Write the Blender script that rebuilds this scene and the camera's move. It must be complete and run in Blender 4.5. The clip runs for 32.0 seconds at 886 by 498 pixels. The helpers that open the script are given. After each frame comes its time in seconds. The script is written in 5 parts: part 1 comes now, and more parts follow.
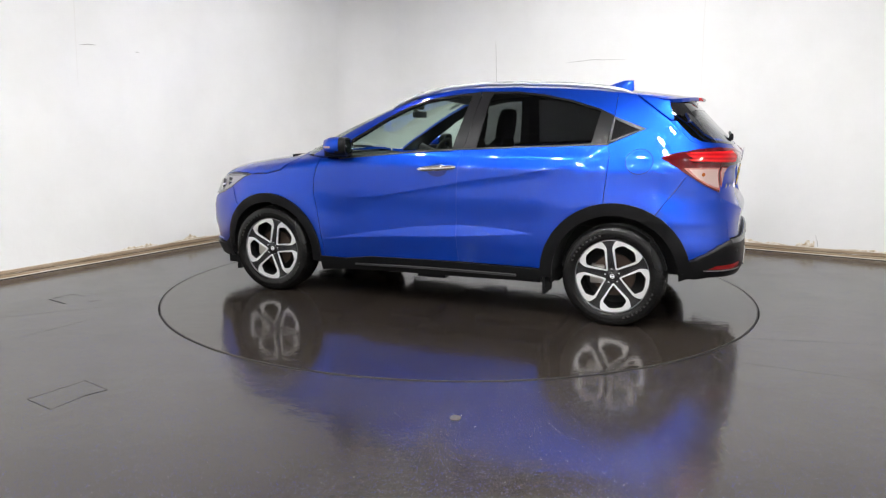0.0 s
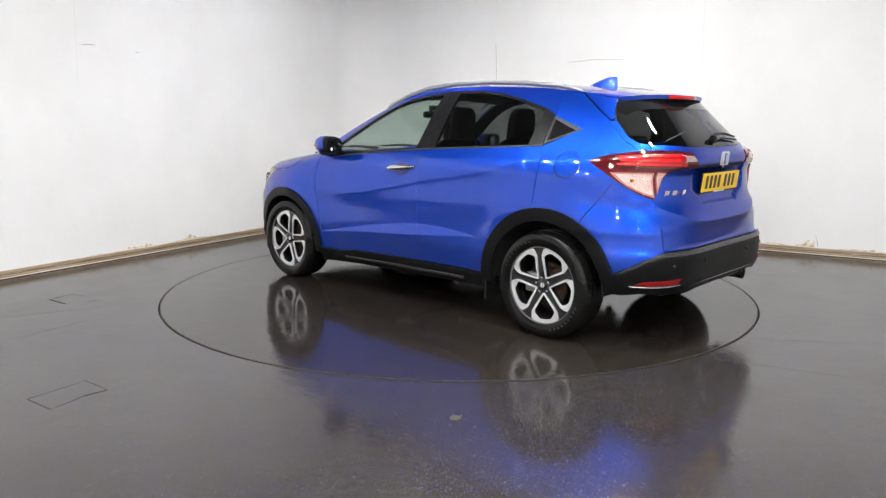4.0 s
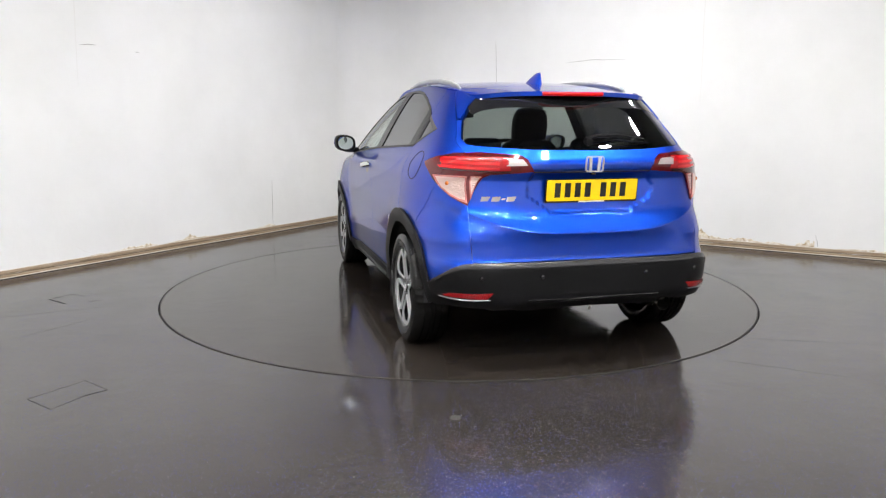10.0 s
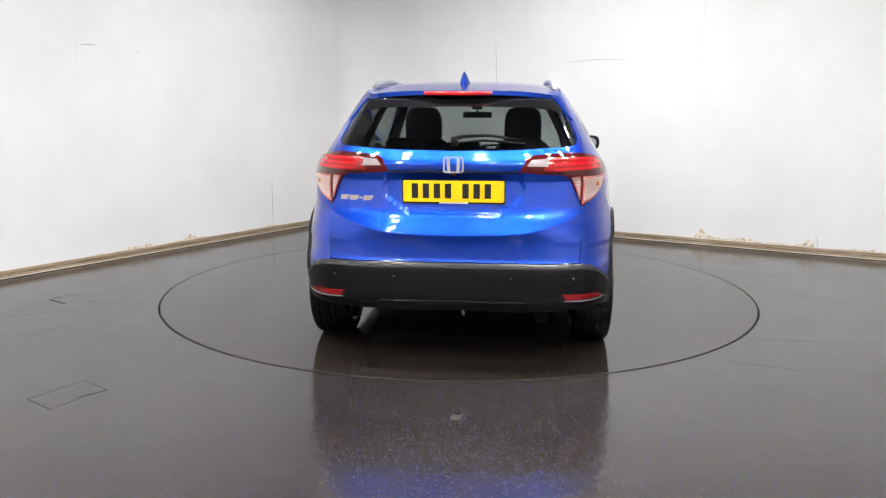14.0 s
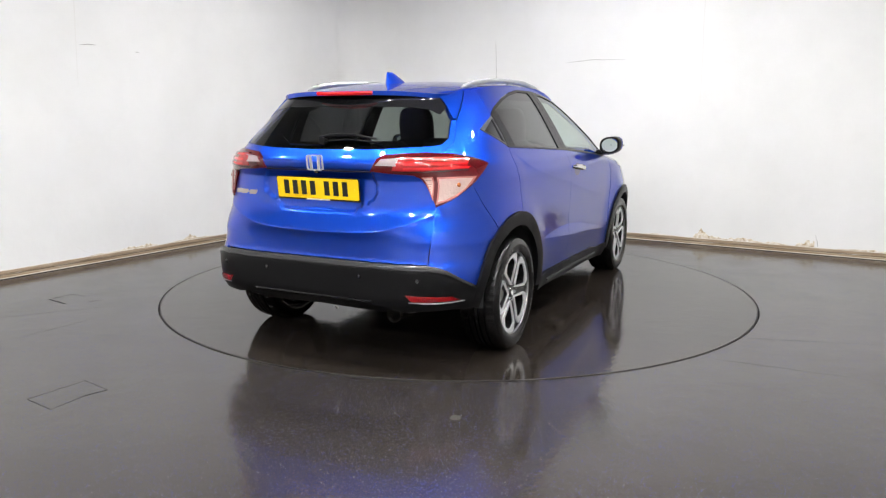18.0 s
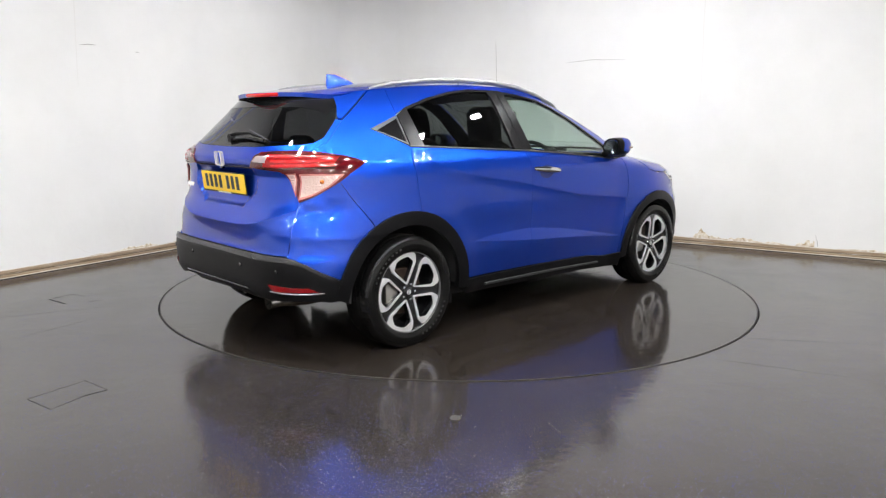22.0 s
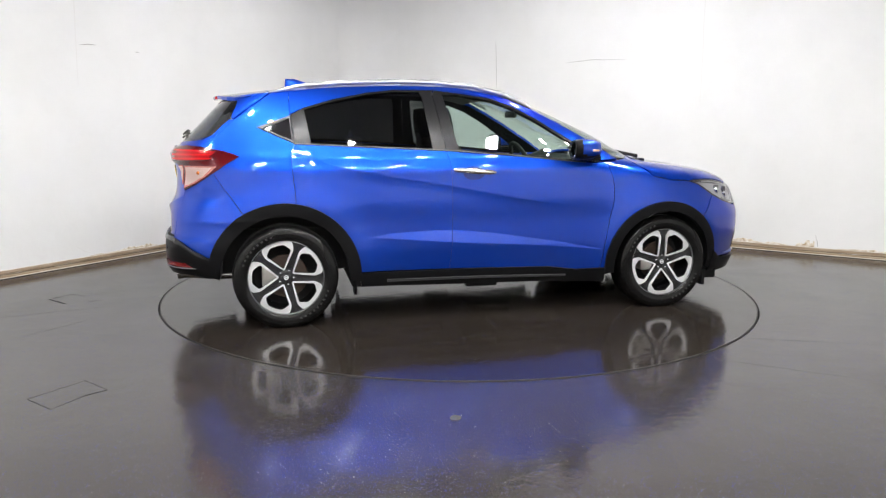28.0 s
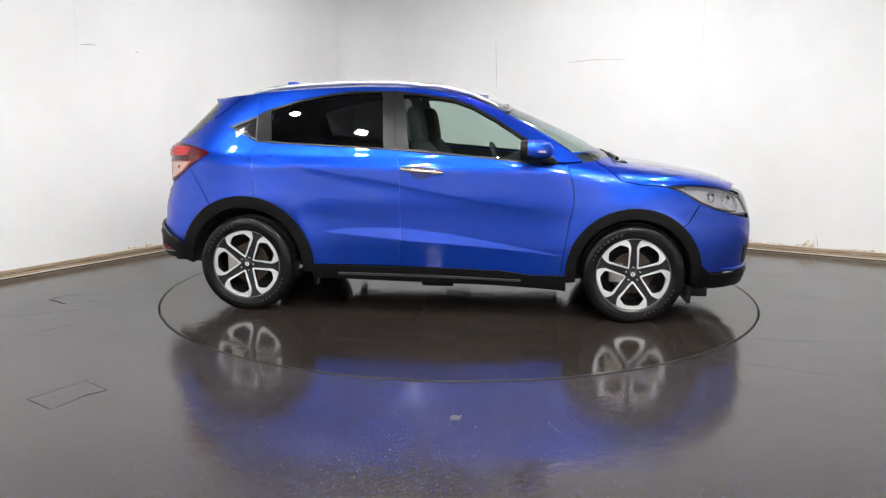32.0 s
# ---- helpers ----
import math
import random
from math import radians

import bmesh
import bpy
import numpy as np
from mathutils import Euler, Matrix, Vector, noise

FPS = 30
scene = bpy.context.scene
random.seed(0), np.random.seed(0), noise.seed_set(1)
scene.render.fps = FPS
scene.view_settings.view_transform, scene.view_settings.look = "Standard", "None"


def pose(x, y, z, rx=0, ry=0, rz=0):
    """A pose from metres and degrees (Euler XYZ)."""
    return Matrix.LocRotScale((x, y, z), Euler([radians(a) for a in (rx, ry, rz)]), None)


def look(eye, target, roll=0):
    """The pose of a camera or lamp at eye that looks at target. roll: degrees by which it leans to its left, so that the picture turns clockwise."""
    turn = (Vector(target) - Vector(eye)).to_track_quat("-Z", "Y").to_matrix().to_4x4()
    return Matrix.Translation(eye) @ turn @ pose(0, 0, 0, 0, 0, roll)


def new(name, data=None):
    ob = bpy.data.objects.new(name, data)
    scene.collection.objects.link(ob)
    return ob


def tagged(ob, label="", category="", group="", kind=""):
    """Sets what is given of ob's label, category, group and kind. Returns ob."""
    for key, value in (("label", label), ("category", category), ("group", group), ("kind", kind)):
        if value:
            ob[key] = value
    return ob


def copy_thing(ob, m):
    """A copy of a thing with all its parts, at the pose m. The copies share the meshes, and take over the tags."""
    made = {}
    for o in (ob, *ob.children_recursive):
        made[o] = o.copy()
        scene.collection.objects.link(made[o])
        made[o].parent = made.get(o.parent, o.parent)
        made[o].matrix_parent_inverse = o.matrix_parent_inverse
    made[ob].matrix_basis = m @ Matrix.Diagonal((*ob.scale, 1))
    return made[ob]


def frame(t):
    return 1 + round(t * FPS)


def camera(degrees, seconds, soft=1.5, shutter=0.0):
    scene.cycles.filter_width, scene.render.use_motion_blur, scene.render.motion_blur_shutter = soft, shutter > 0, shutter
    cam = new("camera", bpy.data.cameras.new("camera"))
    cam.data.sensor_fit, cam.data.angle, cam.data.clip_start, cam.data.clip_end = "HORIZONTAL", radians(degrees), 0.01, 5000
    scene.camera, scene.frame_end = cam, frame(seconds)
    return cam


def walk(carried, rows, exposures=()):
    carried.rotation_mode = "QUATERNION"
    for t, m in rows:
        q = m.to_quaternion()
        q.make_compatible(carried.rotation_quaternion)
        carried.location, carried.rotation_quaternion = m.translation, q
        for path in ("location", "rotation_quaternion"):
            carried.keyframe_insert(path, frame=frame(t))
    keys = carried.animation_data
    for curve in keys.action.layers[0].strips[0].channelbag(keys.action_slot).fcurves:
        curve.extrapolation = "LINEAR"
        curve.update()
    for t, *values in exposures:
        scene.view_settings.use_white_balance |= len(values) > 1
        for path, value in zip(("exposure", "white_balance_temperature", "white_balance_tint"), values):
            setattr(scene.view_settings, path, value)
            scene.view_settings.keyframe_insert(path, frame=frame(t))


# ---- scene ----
from mathutils.geometry import delaunay_2d_cdt as delaunay

# ---- camera ----
cam = camera(61.76, 32.0, soft=1.25)
EYE = (0.0, -5.8515, 1.3119)
AIM = (EYE[0] - 0.01893, EYE[1] + 0.98505, EYE[2] - 0.17121)
walk(cam, [(0, look(EYE, AIM, 0.196)), (32, look(EYE, AIM, 0.196))])
scene.view_settings.exposure = 0.0

# ---- world: a closed hall, so only a dim grey outside ----
world = bpy.data.worlds.new("world")
world.use_nodes = True
world.node_tree.nodes["Background"].inputs[0].default_value = (0.8, 0.85, 0.9, 1)
world.node_tree.nodes["Background"].inputs[1].default_value = 0.3
scene.world = world


# ---- materials ----
def material(name, color, rough=0.5, metal=0.0, **more):
    m = bpy.data.materials.new(name)
    m.use_nodes = True
    b = m.node_tree.nodes["Principled BSDF"]
    b.inputs["Base Color"].default_value = (*color, 1)
    b.inputs["Roughness"].default_value = rough
    b.inputs["Metallic"].default_value = metal
    for key, value in more.items():
        b.inputs[key.replace("_", " ")].default_value = value
    return m


def node(m, kind, **values):
    n = m.node_tree.nodes.new(kind)
    for key, value in values.items():
        n.inputs[key.replace("_", " ")].default_value = value
    return n


def bsdf(m):
    return m.node_tree.nodes["Principled BSDF"]


def link(m, a, out, b, into):
    m.node_tree.links.new(a.outputs[out], b.inputs[into])


def ramp(m, stops):
    r = m.node_tree.nodes.new("ShaderNodeValToRGB")
    while len(r.color_ramp.elements) < len(stops):
        r.color_ramp.elements.new(0.5)
    for e, (at, c) in zip(r.color_ramp.elements, stops):
        e.position, e.color = at, (*c, 1) if len(c) == 3 else c
    return r


def grained(m, scale=200, amount=0.15, size=0.001, rough=0.0):
    """Fine relief, and a slow wander of the roughness."""
    co = node(m, "ShaderNodeTexCoord")
    nz = node(m, "ShaderNodeTexNoise", Scale=scale, Detail=4)
    link(m, co, "Object", nz, "Vector")
    bp = node(m, "ShaderNodeBump", Strength=amount, Distance=size)
    link(m, nz, "Fac", bp, "Height")
    link(m, bp, "Normal", bsdf(m), "Normal")
    if rough:
        n2 = node(m, "ShaderNodeTexNoise", Scale=3.0, Detail=5)
        link(m, co, "Object", n2, "Vector")
        mr = node(m, "ShaderNodeMapRange", From_Min=0.3, From_Max=0.7)
        base = bsdf(m).inputs["Roughness"].default_value
        mr.inputs["To Min"].default_value, mr.inputs["To Max"].default_value = max(base - rough, 0.02), base + rough
        link(m, n2, "Fac", mr, "Value")
        link(m, mr, "Result", bsdf(m), "Roughness")
    return m


def paint_blue():
    m = material("blue_metallic_paint", (0.006, 0.064, 0.55), 0.34, 0.86, Coat_Weight=1.0, Coat_Roughness=0.02, Coat_IOR=1.55, Specular_Tint=(0.15, 0.15, 0.2, 1))
    co = node(m, "ShaderNodeTexCoord")
    fl = node(m, "ShaderNodeTexNoise", Scale=900.0, Detail=2)
    link(m, co, "Object", fl, "Vector")
    bp = node(m, "ShaderNodeBump", Strength=0.10, Distance=0.0005)
    link(m, fl, "Fac", bp, "Height")
    link(m, bp, "Normal", bsdf(m), "Normal")
    return m


def glass(name, tint, gloss=1.0):
    """A tinted pane: clear film with a real surface reflection."""
    m = bpy.data.materials.new(name)
    m.use_nodes = True
    t = m.node_tree
    t.nodes.remove(t.nodes["Principled BSDF"])
    out = t.nodes["Material Output"]
    tr = node(m, "ShaderNodeBsdfTransparent", Color=(*tint, 1))
    gl = node(m, "ShaderNodeBsdfGlossy", Roughness=0.01)
    lw = node(m, "ShaderNodeLayerWeight", Blend=0.5)
    pw = node(m, "ShaderNodeMath")
    pw.operation = "POWER"
    pw.inputs[1].default_value = 4.0
    link(m, lw, "Facing", pw, 0)
    fr = node(m, "ShaderNodeMapRange", To_Min=0.065, To_Max=1.0)
    link(m, pw, 0, fr, "Value")
    mx = t.nodes.new("ShaderNodeMixShader")
    link(m, fr, "Result", mx, 0)
    t.links.new(tr.outputs[0], mx.inputs[1])
    t.links.new(gl.outputs[0], mx.inputs[2])
    t.links.new(mx.outputs[0], out.inputs[0])
    return m


def wall_white():
    m = material("white_wall_paint", (0.80, 0.80, 0.79), 0.6)
    co = node(m, "ShaderNodeTexCoord")
    big = node(m, "ShaderNodeTexNoise", Scale=0.9, Detail=6, Roughness=0.6)
    link(m, co, "Object", big, "Vector")
    r = ramp(m, [(0.3, (0.76, 0.76, 0.75)), (0.7, (0.84, 0.84, 0.835))])
    link(m, big, "Fac", r, "Fac")
    link(m, r, "Color", bsdf(m), "Base Color")
    nz = node(m, "ShaderNodeTexNoise", Scale=6.0, Detail=8)
    link(m, co, "Object", nz, "Vector")
    bp = node(m, "ShaderNodeBump", Strength=0.25, Distance=0.012)
    link(m, nz, "Fac", bp, "Height")
    link(m, bp, "Normal", bsdf(m), "Normal")
    return m


def floor_resin(name, base, rough_lo, rough_hi, rare):
    """Dark resin floor with white and blue flakes, scuffs and a worn gloss."""
    m = material(name, base, 0.2, Specular_IOR_Level=0.42)
    co = node(m, "ShaderNodeTexCoord")
    big = node(m, "ShaderNodeTexNoise", Scale=0.55, Detail=7, Roughness=0.6)
    link(m, co, "Object", big, "Vector")
    tone = ramp(m, [(0.3, tuple(c * 0.7 for c in base)), (0.7, tuple(c * 1.35 for c in base))])
    link(m, big, "Fac", tone, "Fac")
    cells = node(m, "ShaderNodeTexVoronoi", Scale=185.0, Randomness=1.0)
    link(m, co, "Object", cells, "Vector")
    near = node(m, "ShaderNodeMath")
    near.operation = "LESS_THAN"
    near.inputs[1].default_value = 0.26
    link(m, cells, "Distance", near, 0)
    sep = node(m, "ShaderNodeSeparateColor")
    link(m, cells, "Color", sep, "Color")
    pick = node(m, "ShaderNodeMath")
    pick.operation = "GREATER_THAN"
    pick.inputs[1].default_value = rare
    link(m, sep, "Red", pick, 0)
    both = node(m, "ShaderNodeMath")
    both.operation = "MULTIPLY"
    link(m, near, 0, both, 0)
    link(m, pick, 0, both, 1)
    flake = ramp(m, [(0.0, (0.20, 0.22, 0.40)), (0.30, (0.06, 0.09, 0.50)), (0.80, (0.20, 0.12, 0.16)), (0.955, (0.60, 0.62, 0.66))])
    flake.color_ramp.interpolation = "CONSTANT"
    link(m, sep, "Green", flake, "Fac")
    mix = m.node_tree.nodes.new("ShaderNodeMix")
    mix.data_type = "RGBA"
    link(m, both, 0, mix, 0)
    m.node_tree.links.new(tone.outputs["Color"], mix.inputs[6])
    m.node_tree.links.new(flake.outputs["Color"], mix.inputs[7])
    m.node_tree.links.new(mix.outputs[2], bsdf(m).inputs["Base Color"])
    scuff = node(m, "ShaderNodeTexNoise", Scale=1.6, Detail=8, Roughness=0.65)
    link(m, co, "Object", scuff, "Vector")
    mr = node(m, "ShaderNodeMapRange", From_Min=0.3, From_Max=0.7, To_Min=rough_lo, To_Max=rough_hi)
    link(m, scuff, "Fac", mr, "Value")
    link(m, mr, "Result", bsdf(m), "Roughness")
    w1 = node(m, "ShaderNodeTexNoise", Scale=22.0, Detail=5)
    link(m, co, "Object", w1, "Vector")
    w2 = node(m, "ShaderNodeTexNoise", Scale=5.0, Detail=3)
    link(m, co, "Object", w2, "Vector")
    both_waves = node(m, "ShaderNodeMath")
    both_waves.operation = "MULTIPLY_ADD"
    both_waves.inputs[1].default_value = 2.5
    link(m, w2, "Fac", both_waves, 0)
    link(m, w1, "Fac", both_waves, 2)
    bp = node(m, "ShaderNodeBump", Strength=0.14, Distance=0.004)
    link(m, both_waves, 0, bp, "Height")
    link(m, bp, "Normal", bsdf(m), "Normal")
    return m


def plaster():
    m = material("crumbling_plaster", (0.62, 0.52, 0.38), 0.9)
    co = node(m, "ShaderNodeTexCoord")
    nz = node(m, "ShaderNodeTexNoise", Scale=30.0, Detail=8)
    link(m, co, "Object", nz, "Vector")
    r = ramp(m, [(0.3, (0.40, 0.31, 0.20)), (0.48, (0.68, 0.60, 0.47)), (0.66, (0.82, 0.79, 0.74))])
    link(m, nz, "Fac", r, "Fac")
    link(m, r, "Color", bsdf(m), "Base Color")
    bp = node(m, "ShaderNodeBump", Strength=0.8, Distance=0.01)
    link(m, nz, "Fac", bp, "Height")
    link(m, bp, "Normal", bsdf(m), "Normal")
    return m


def timber():
    m = material("worn_skirting_wood", (0.30, 0.20, 0.11), 0.6)
    co = node(m, "ShaderNodeTexCoord")
    mp = node(m, "ShaderNodeMapping", Scale=(2.0, 2.0, 90.0))
    link(m, co, "Object", mp, "Vector")
    nz = node(m, "ShaderNodeTexNoise", Scale=1.3, Detail=8, Roughness=0.7)
    link(m, mp, "Vector", nz, "Vector")
    r = ramp(m, [(0.25, (0.13, 0.085, 0.05)), (0.5, (0.34, 0.25, 0.16)), (0.72, (0.60, 0.53, 0.43))])
    link(m, nz, "Fac", r, "Fac")
    link(m, r, "Color", bsdf(m), "Base Color")
    return m


def glowing(name, color, strength):
    m = material(name, color, 0.4)
    bsdf(m).inputs["Emission Color"].default_value = (*color, 1)
    bsdf(m).inputs["Emission Strength"].default_value = strength
    return m


PAINT = paint_blue()
BLACK = grained(material("textured_black_plastic", (0.0050, 0.0050, 0.0055), 0.40, Specular_IOR_Level=0.16), 600, 0.2, 0.0008, 0.06)
GLOSS_BLACK = material("gloss_black_plastic", (0.008, 0.008, 0.009), 0.08, Coat_Weight=0.5)
TRIM = material("dark_inner_trim", (0.012, 0.012, 0.013), 0.8)
FABRIC = grained(material("charcoal_seat_fabric", (0.018, 0.018, 0.020), 0.85), 500, 0.4, 0.001)
LINING = material("grey_head_lining", (0.30, 0.30, 0.29), 0.9)
RUBBER = grained(material("tyre_rubber", (0.0040, 0.0040, 0.0040), 0.22, Specular_IOR_Level=0.30), 260, 0.15, 0.001, 0.08)
SILVER = grained(material("machined_alloy", (0.82, 0.82, 0.83), 0.28, 0.6), 500, 0.1, 0.0004)
WHEEL_BLACK = material("black_wheel_paint", (0.010, 0.010, 0.011), 0.15, Coat_Weight=0.6)
STEEL = grained(material("brushed_steel", (0.50, 0.48, 0.45), 0.4, 1.0), 300, 0.2, 0.0006)
PIPE = grained(material("bright_tail_pipe", (0.72, 0.70, 0.67), 0.22, 1.0), 200, 0.2, 0.0005)
RUST = grained(material("rusty_brake_disc", (0.06, 0.04, 0.03), 0.55, 0.6), 80, 0.3, 0.001)
CHROME = material("chrome", (0.85, 0.86, 0.88), 0.06, 1.0)
SATIN = material("satin_silver", (0.42, 0.43, 0.44), 0.36, 0.9)
CLEAR_GLASS = glass("green_tinted_glass", (0.72, 0.82, 0.77))
DARK_GLASS = glass("privacy_glass", (0.12, 0.124, 0.126))
REAR_GLASS = glass("rear_privacy_glass", (0.38, 0.39, 0.385))
LAMP_CLEAR = glass("lamp_lens_clear", (0.93, 0.93, 0.95))
RED_LENS = material("red_lamp_lens", (0.30, 0.004, 0.007), 0.12, Coat_Weight=0.25)
DARK_RED = material("dark_red_lamp_lens", (0.075, 0.002, 0.004), 0.08, Coat_Weight=0.4)
PINK_LENS = grained(material("clear_pink_edged_lens", (0.62, 0.22, 0.20), 0.2, 0.35, Coat_Weight=0.7), 60, 0.6, 0.003)
CLEAR_LENS = grained(material("clear_ribbed_lens", (0.60, 0.44, 0.40), 0.30, 0.6, Coat_Weight=0.5), 90, 0.8, 0.006)
HEAD_TRAY = grained(material("silver_lamp_tray", (0.62, 0.62, 0.63), 0.3, 0.75), 40, 0.5, 0.004)
WHITE_LENS = grained(material("white_ribbed_lens", (0.42, 0.33, 0.34), 0.15, 0.4, Coat_Weight=1.0), 60, 0.6, 0.003)
AMBER = material("amber_bulb_glass", (0.55, 0.16, 0.03), 0.15, 0.2, Coat_Weight=0.6)
YELLOW = material("yellow_plate", (0.95, 0.62, 0.005), 0.35)
INK = material("black_print", (0.012, 0.012, 0.012), 0.4)
WHITE_INK = material("white_print", (0.8, 0.8, 0.8), 0.4)
MIRROR = material("tinted_mirror_glass", (0.42, 0.48, 0.50), 0.01, 1.0)
WALL = wall_white()
UNSEEN_WALL = grained(material("pale_rear_wall", (0.80, 0.80, 0.79), 0.8), 6, 0.3, 0.01)
CEILING = grained(material("dark_grey_ceiling", (0.20, 0.20, 0.202), 0.85), 8, 0.3, 0.01)
FLOOR = floor_resin("dark_flaked_resin_floor", (0.031, 0.0268, 0.0240), 0.08, 0.21, 0.74)
DISC = floor_resin("turntable_resin", (0.021, 0.0170, 0.014), 0.055, 0.14, 0.955)
GAP = material("black_gap", (0.006, 0.006, 0.006), 0.9)
PLASTER = plaster()
TIMBER = timber()
PALE_EDGE = grained(material("worn_cream_paint", (0.66, 0.61, 0.53), 0.6), 40, 0.4, 0.003)
SHADOW_EDGE = material("dirty_groove", (0.05, 0.036, 0.026), 0.8)
LAMP_GLOW = glowing("led_diffuser", (1.0, 0.985, 0.97), 550.0)
HANDLE_SHADE = material("blue_handle_well", (0.003, 0.030, 0.24), 0.3, 0.7, Coat_Weight=1.0)
DARK_SATIN = material("dark_satin_trim", (0.035, 0.035, 0.037), 0.42, 0.3)
DISC_EDGE = material("worn_disc_edge", (0.045, 0.042, 0.04), 0.4, 0.2)
SEAM_DARK = material("faint_floor_seam", (0.011, 0.010, 0.0095), 0.35)
CHIP = grained(material("pale_resin_chip", (0.040, 0.038, 0.034), 0.5), 120, 0.5, 0.002)
BADGE = material("bright_badge", (0.85, 0.86, 0.88), 0.18, 0.7)
SCUFF = material("grey_scuff", (0.42, 0.41, 0.40), 0.8)
SEAM = material("faint_wall_seam", (0.75, 0.745, 0.73), 0.8)
EDGE_GREY = material("worn_grey_edge", (0.055, 0.055, 0.058), 0.24, 0.5)
FRAME_GREY = material("satin_grey_surround", (0.07, 0.07, 0.073), 0.40, 0.5)
PILLAR = material("dark_grey_pillar_cover", (0.010, 0.010, 0.011), 0.24, Specular_IOR_Level=0.20)
MARK = material("grey_rubber_mark", (0.014, 0.014, 0.014), 0.4)
REFLECTOR = grained(material("red_reflector", (0.20, 0.003, 0.005), 0.2, Coat_Weight=0.4), 150, 0.8, 0.004)
RED_BAR = material("red_light_bar", (0.55, 0.008, 0.012), 0.2, Coat_Weight=0.25)
LIP = material("dull_rim_lip", (0.22, 0.22, 0.225), 0.35, 0.8)
# ---- general mesh helpers ----
def finish(name, mesh, materials, parent=None, label=""):
    for m in materials if isinstance(materials, (list, tuple)) else [materials]:
        mesh.materials.append(m)
    ob = new(name, mesh)
    if parent is not None:
        ob.parent = parent
    if label:
        tagged(ob, label)
    return ob


def part(name, bm, materials, parent=None, label="", smooth=True):
    mesh = bpy.data.meshes.new(name)
    bmesh.ops.recalc_face_normals(bm, faces=bm.faces)
    for f in bm.faces:
        f.smooth = smooth
    for e in bm.edges:
        if smooth and len(e.link_faces) == 2 and e.calc_face_angle(0) > 0.7:
            e.smooth = False
    bm.to_mesh(mesh)
    bm.free()
    return finish(name, mesh, materials, parent, label)


def box(bm, x0, y0, z0, x1, y1, z1, bevel=0.0, m=None, slot=0):
    made = bmesh.ops.create_cube(bm, size=1)["verts"]
    t = Matrix.Translation(((x0 + x1) / 2, (y0 + y1) / 2, (z0 + z1) / 2)) @ Matrix.Diagonal((x1 - x0, y1 - y0, z1 - z0, 1))
    bmesh.ops.transform(bm, matrix=(m @ t) if m else t, verts=made)
    faces = {f for v in made for f in v.link_faces}
    for f in faces:
        f.material_index = slot
    if bevel:
        edges = list({e for v in made for e in v.link_edges})
        bmesh.ops.bevel(bm, geom=edges, offset=bevel, segments=2, profile=0.6, affect="EDGES")
    return bm


def lathe(bm, profile, steps, m=None, slot=0, close=False):
    """Turns (radius, y) pairs about the y axis."""
    rings = []
    for r, y in profile:
        ring = []
        for i in range(steps):
            a = 2 * math.pi * i / steps
            v = Vector((r * math.cos(a), y, r * math.sin(a)))
            ring.append(bm.verts.new(m @ v if m else v))
        rings.append(ring)
    pairs = list(zip(rings, rings[1:])) + ([(rings[-1], rings[0])] if close else [])
    for a, b in pairs:
        for i in range(steps):
            f = bm.faces.new((a[i], a[(i + 1) % steps], b[(i + 1) % steps], b[i]))
            f.material_index = slot
    return rings


def disc(bm, r, y, steps, m=None, slot=0):
    vs = []
    for i in range(steps):
        a = 2 * math.pi * i / steps
        v = Vector((r * math.cos(a), y, r * math.sin(a)))
        vs.append(bm.verts.new(m @ v if m else v))
    bm.faces.new(vs).material_index = slot


def tube(bm, points, radius, steps=8, flat=1.0, slot=0, cap=True, upright=Vector((0, 0, 1))):
    """Sweeps a round (or flattened) section along points; radius may be a list."""
    pts = [Vector(p) for p in points]
    rings = []
    for i, p in enumerate(pts):
        d = (pts[min(i + 1, len(pts) - 1)] - pts[max(i - 1, 0)]).normalized()
        side = d.cross(upright)
        side = side.normalized() if side.length > 1e-4 else Vector((1, 0, 0))
        top = side.cross(d).normalized()
        r = radius[i] if isinstance(radius, (list, tuple)) else radius
        rings.append([bm.verts.new(p + r * (math.cos(2 * math.pi * k / steps) * side + flat * math.sin(2 * math.pi * k / steps) * top)) for k in range(steps)])
    for a, b in zip(rings, rings[1:]):
        for k in range(steps):
            bm.faces.new((a[k], a[(k + 1) % steps], b[(k + 1) % steps], b[k])).material_index = slot
    if cap:
        bm.faces.new(rings[0]).material_index = slot
        bm.faces.new(rings[-1][::-1]).material_index = slot
    return bm


def prism(bm, poly, lift, m=None, slot=0):
    """Extrudes a flat outline in the xy plane from z=0 to z=lift."""
    low = [Vector((x, y, 0)) for x, y in poly]
    high = [Vector((x, y, lift)) for x, y in poly]
    a = [bm.verts.new(m @ v if m else v) for v in low]
    b = [bm.verts.new(m @ v if m else v) for v in high]
    n = len(poly)
    fs = [bm.faces.new(a[::-1]), bm.faces.new(b)]
    for i in range(n):
        fs.append(bm.faces.new((a[i], a[(i + 1) % n], b[(i + 1) % n], b[i])))
    for f in fs:
        f.material_index = slot
    return bm


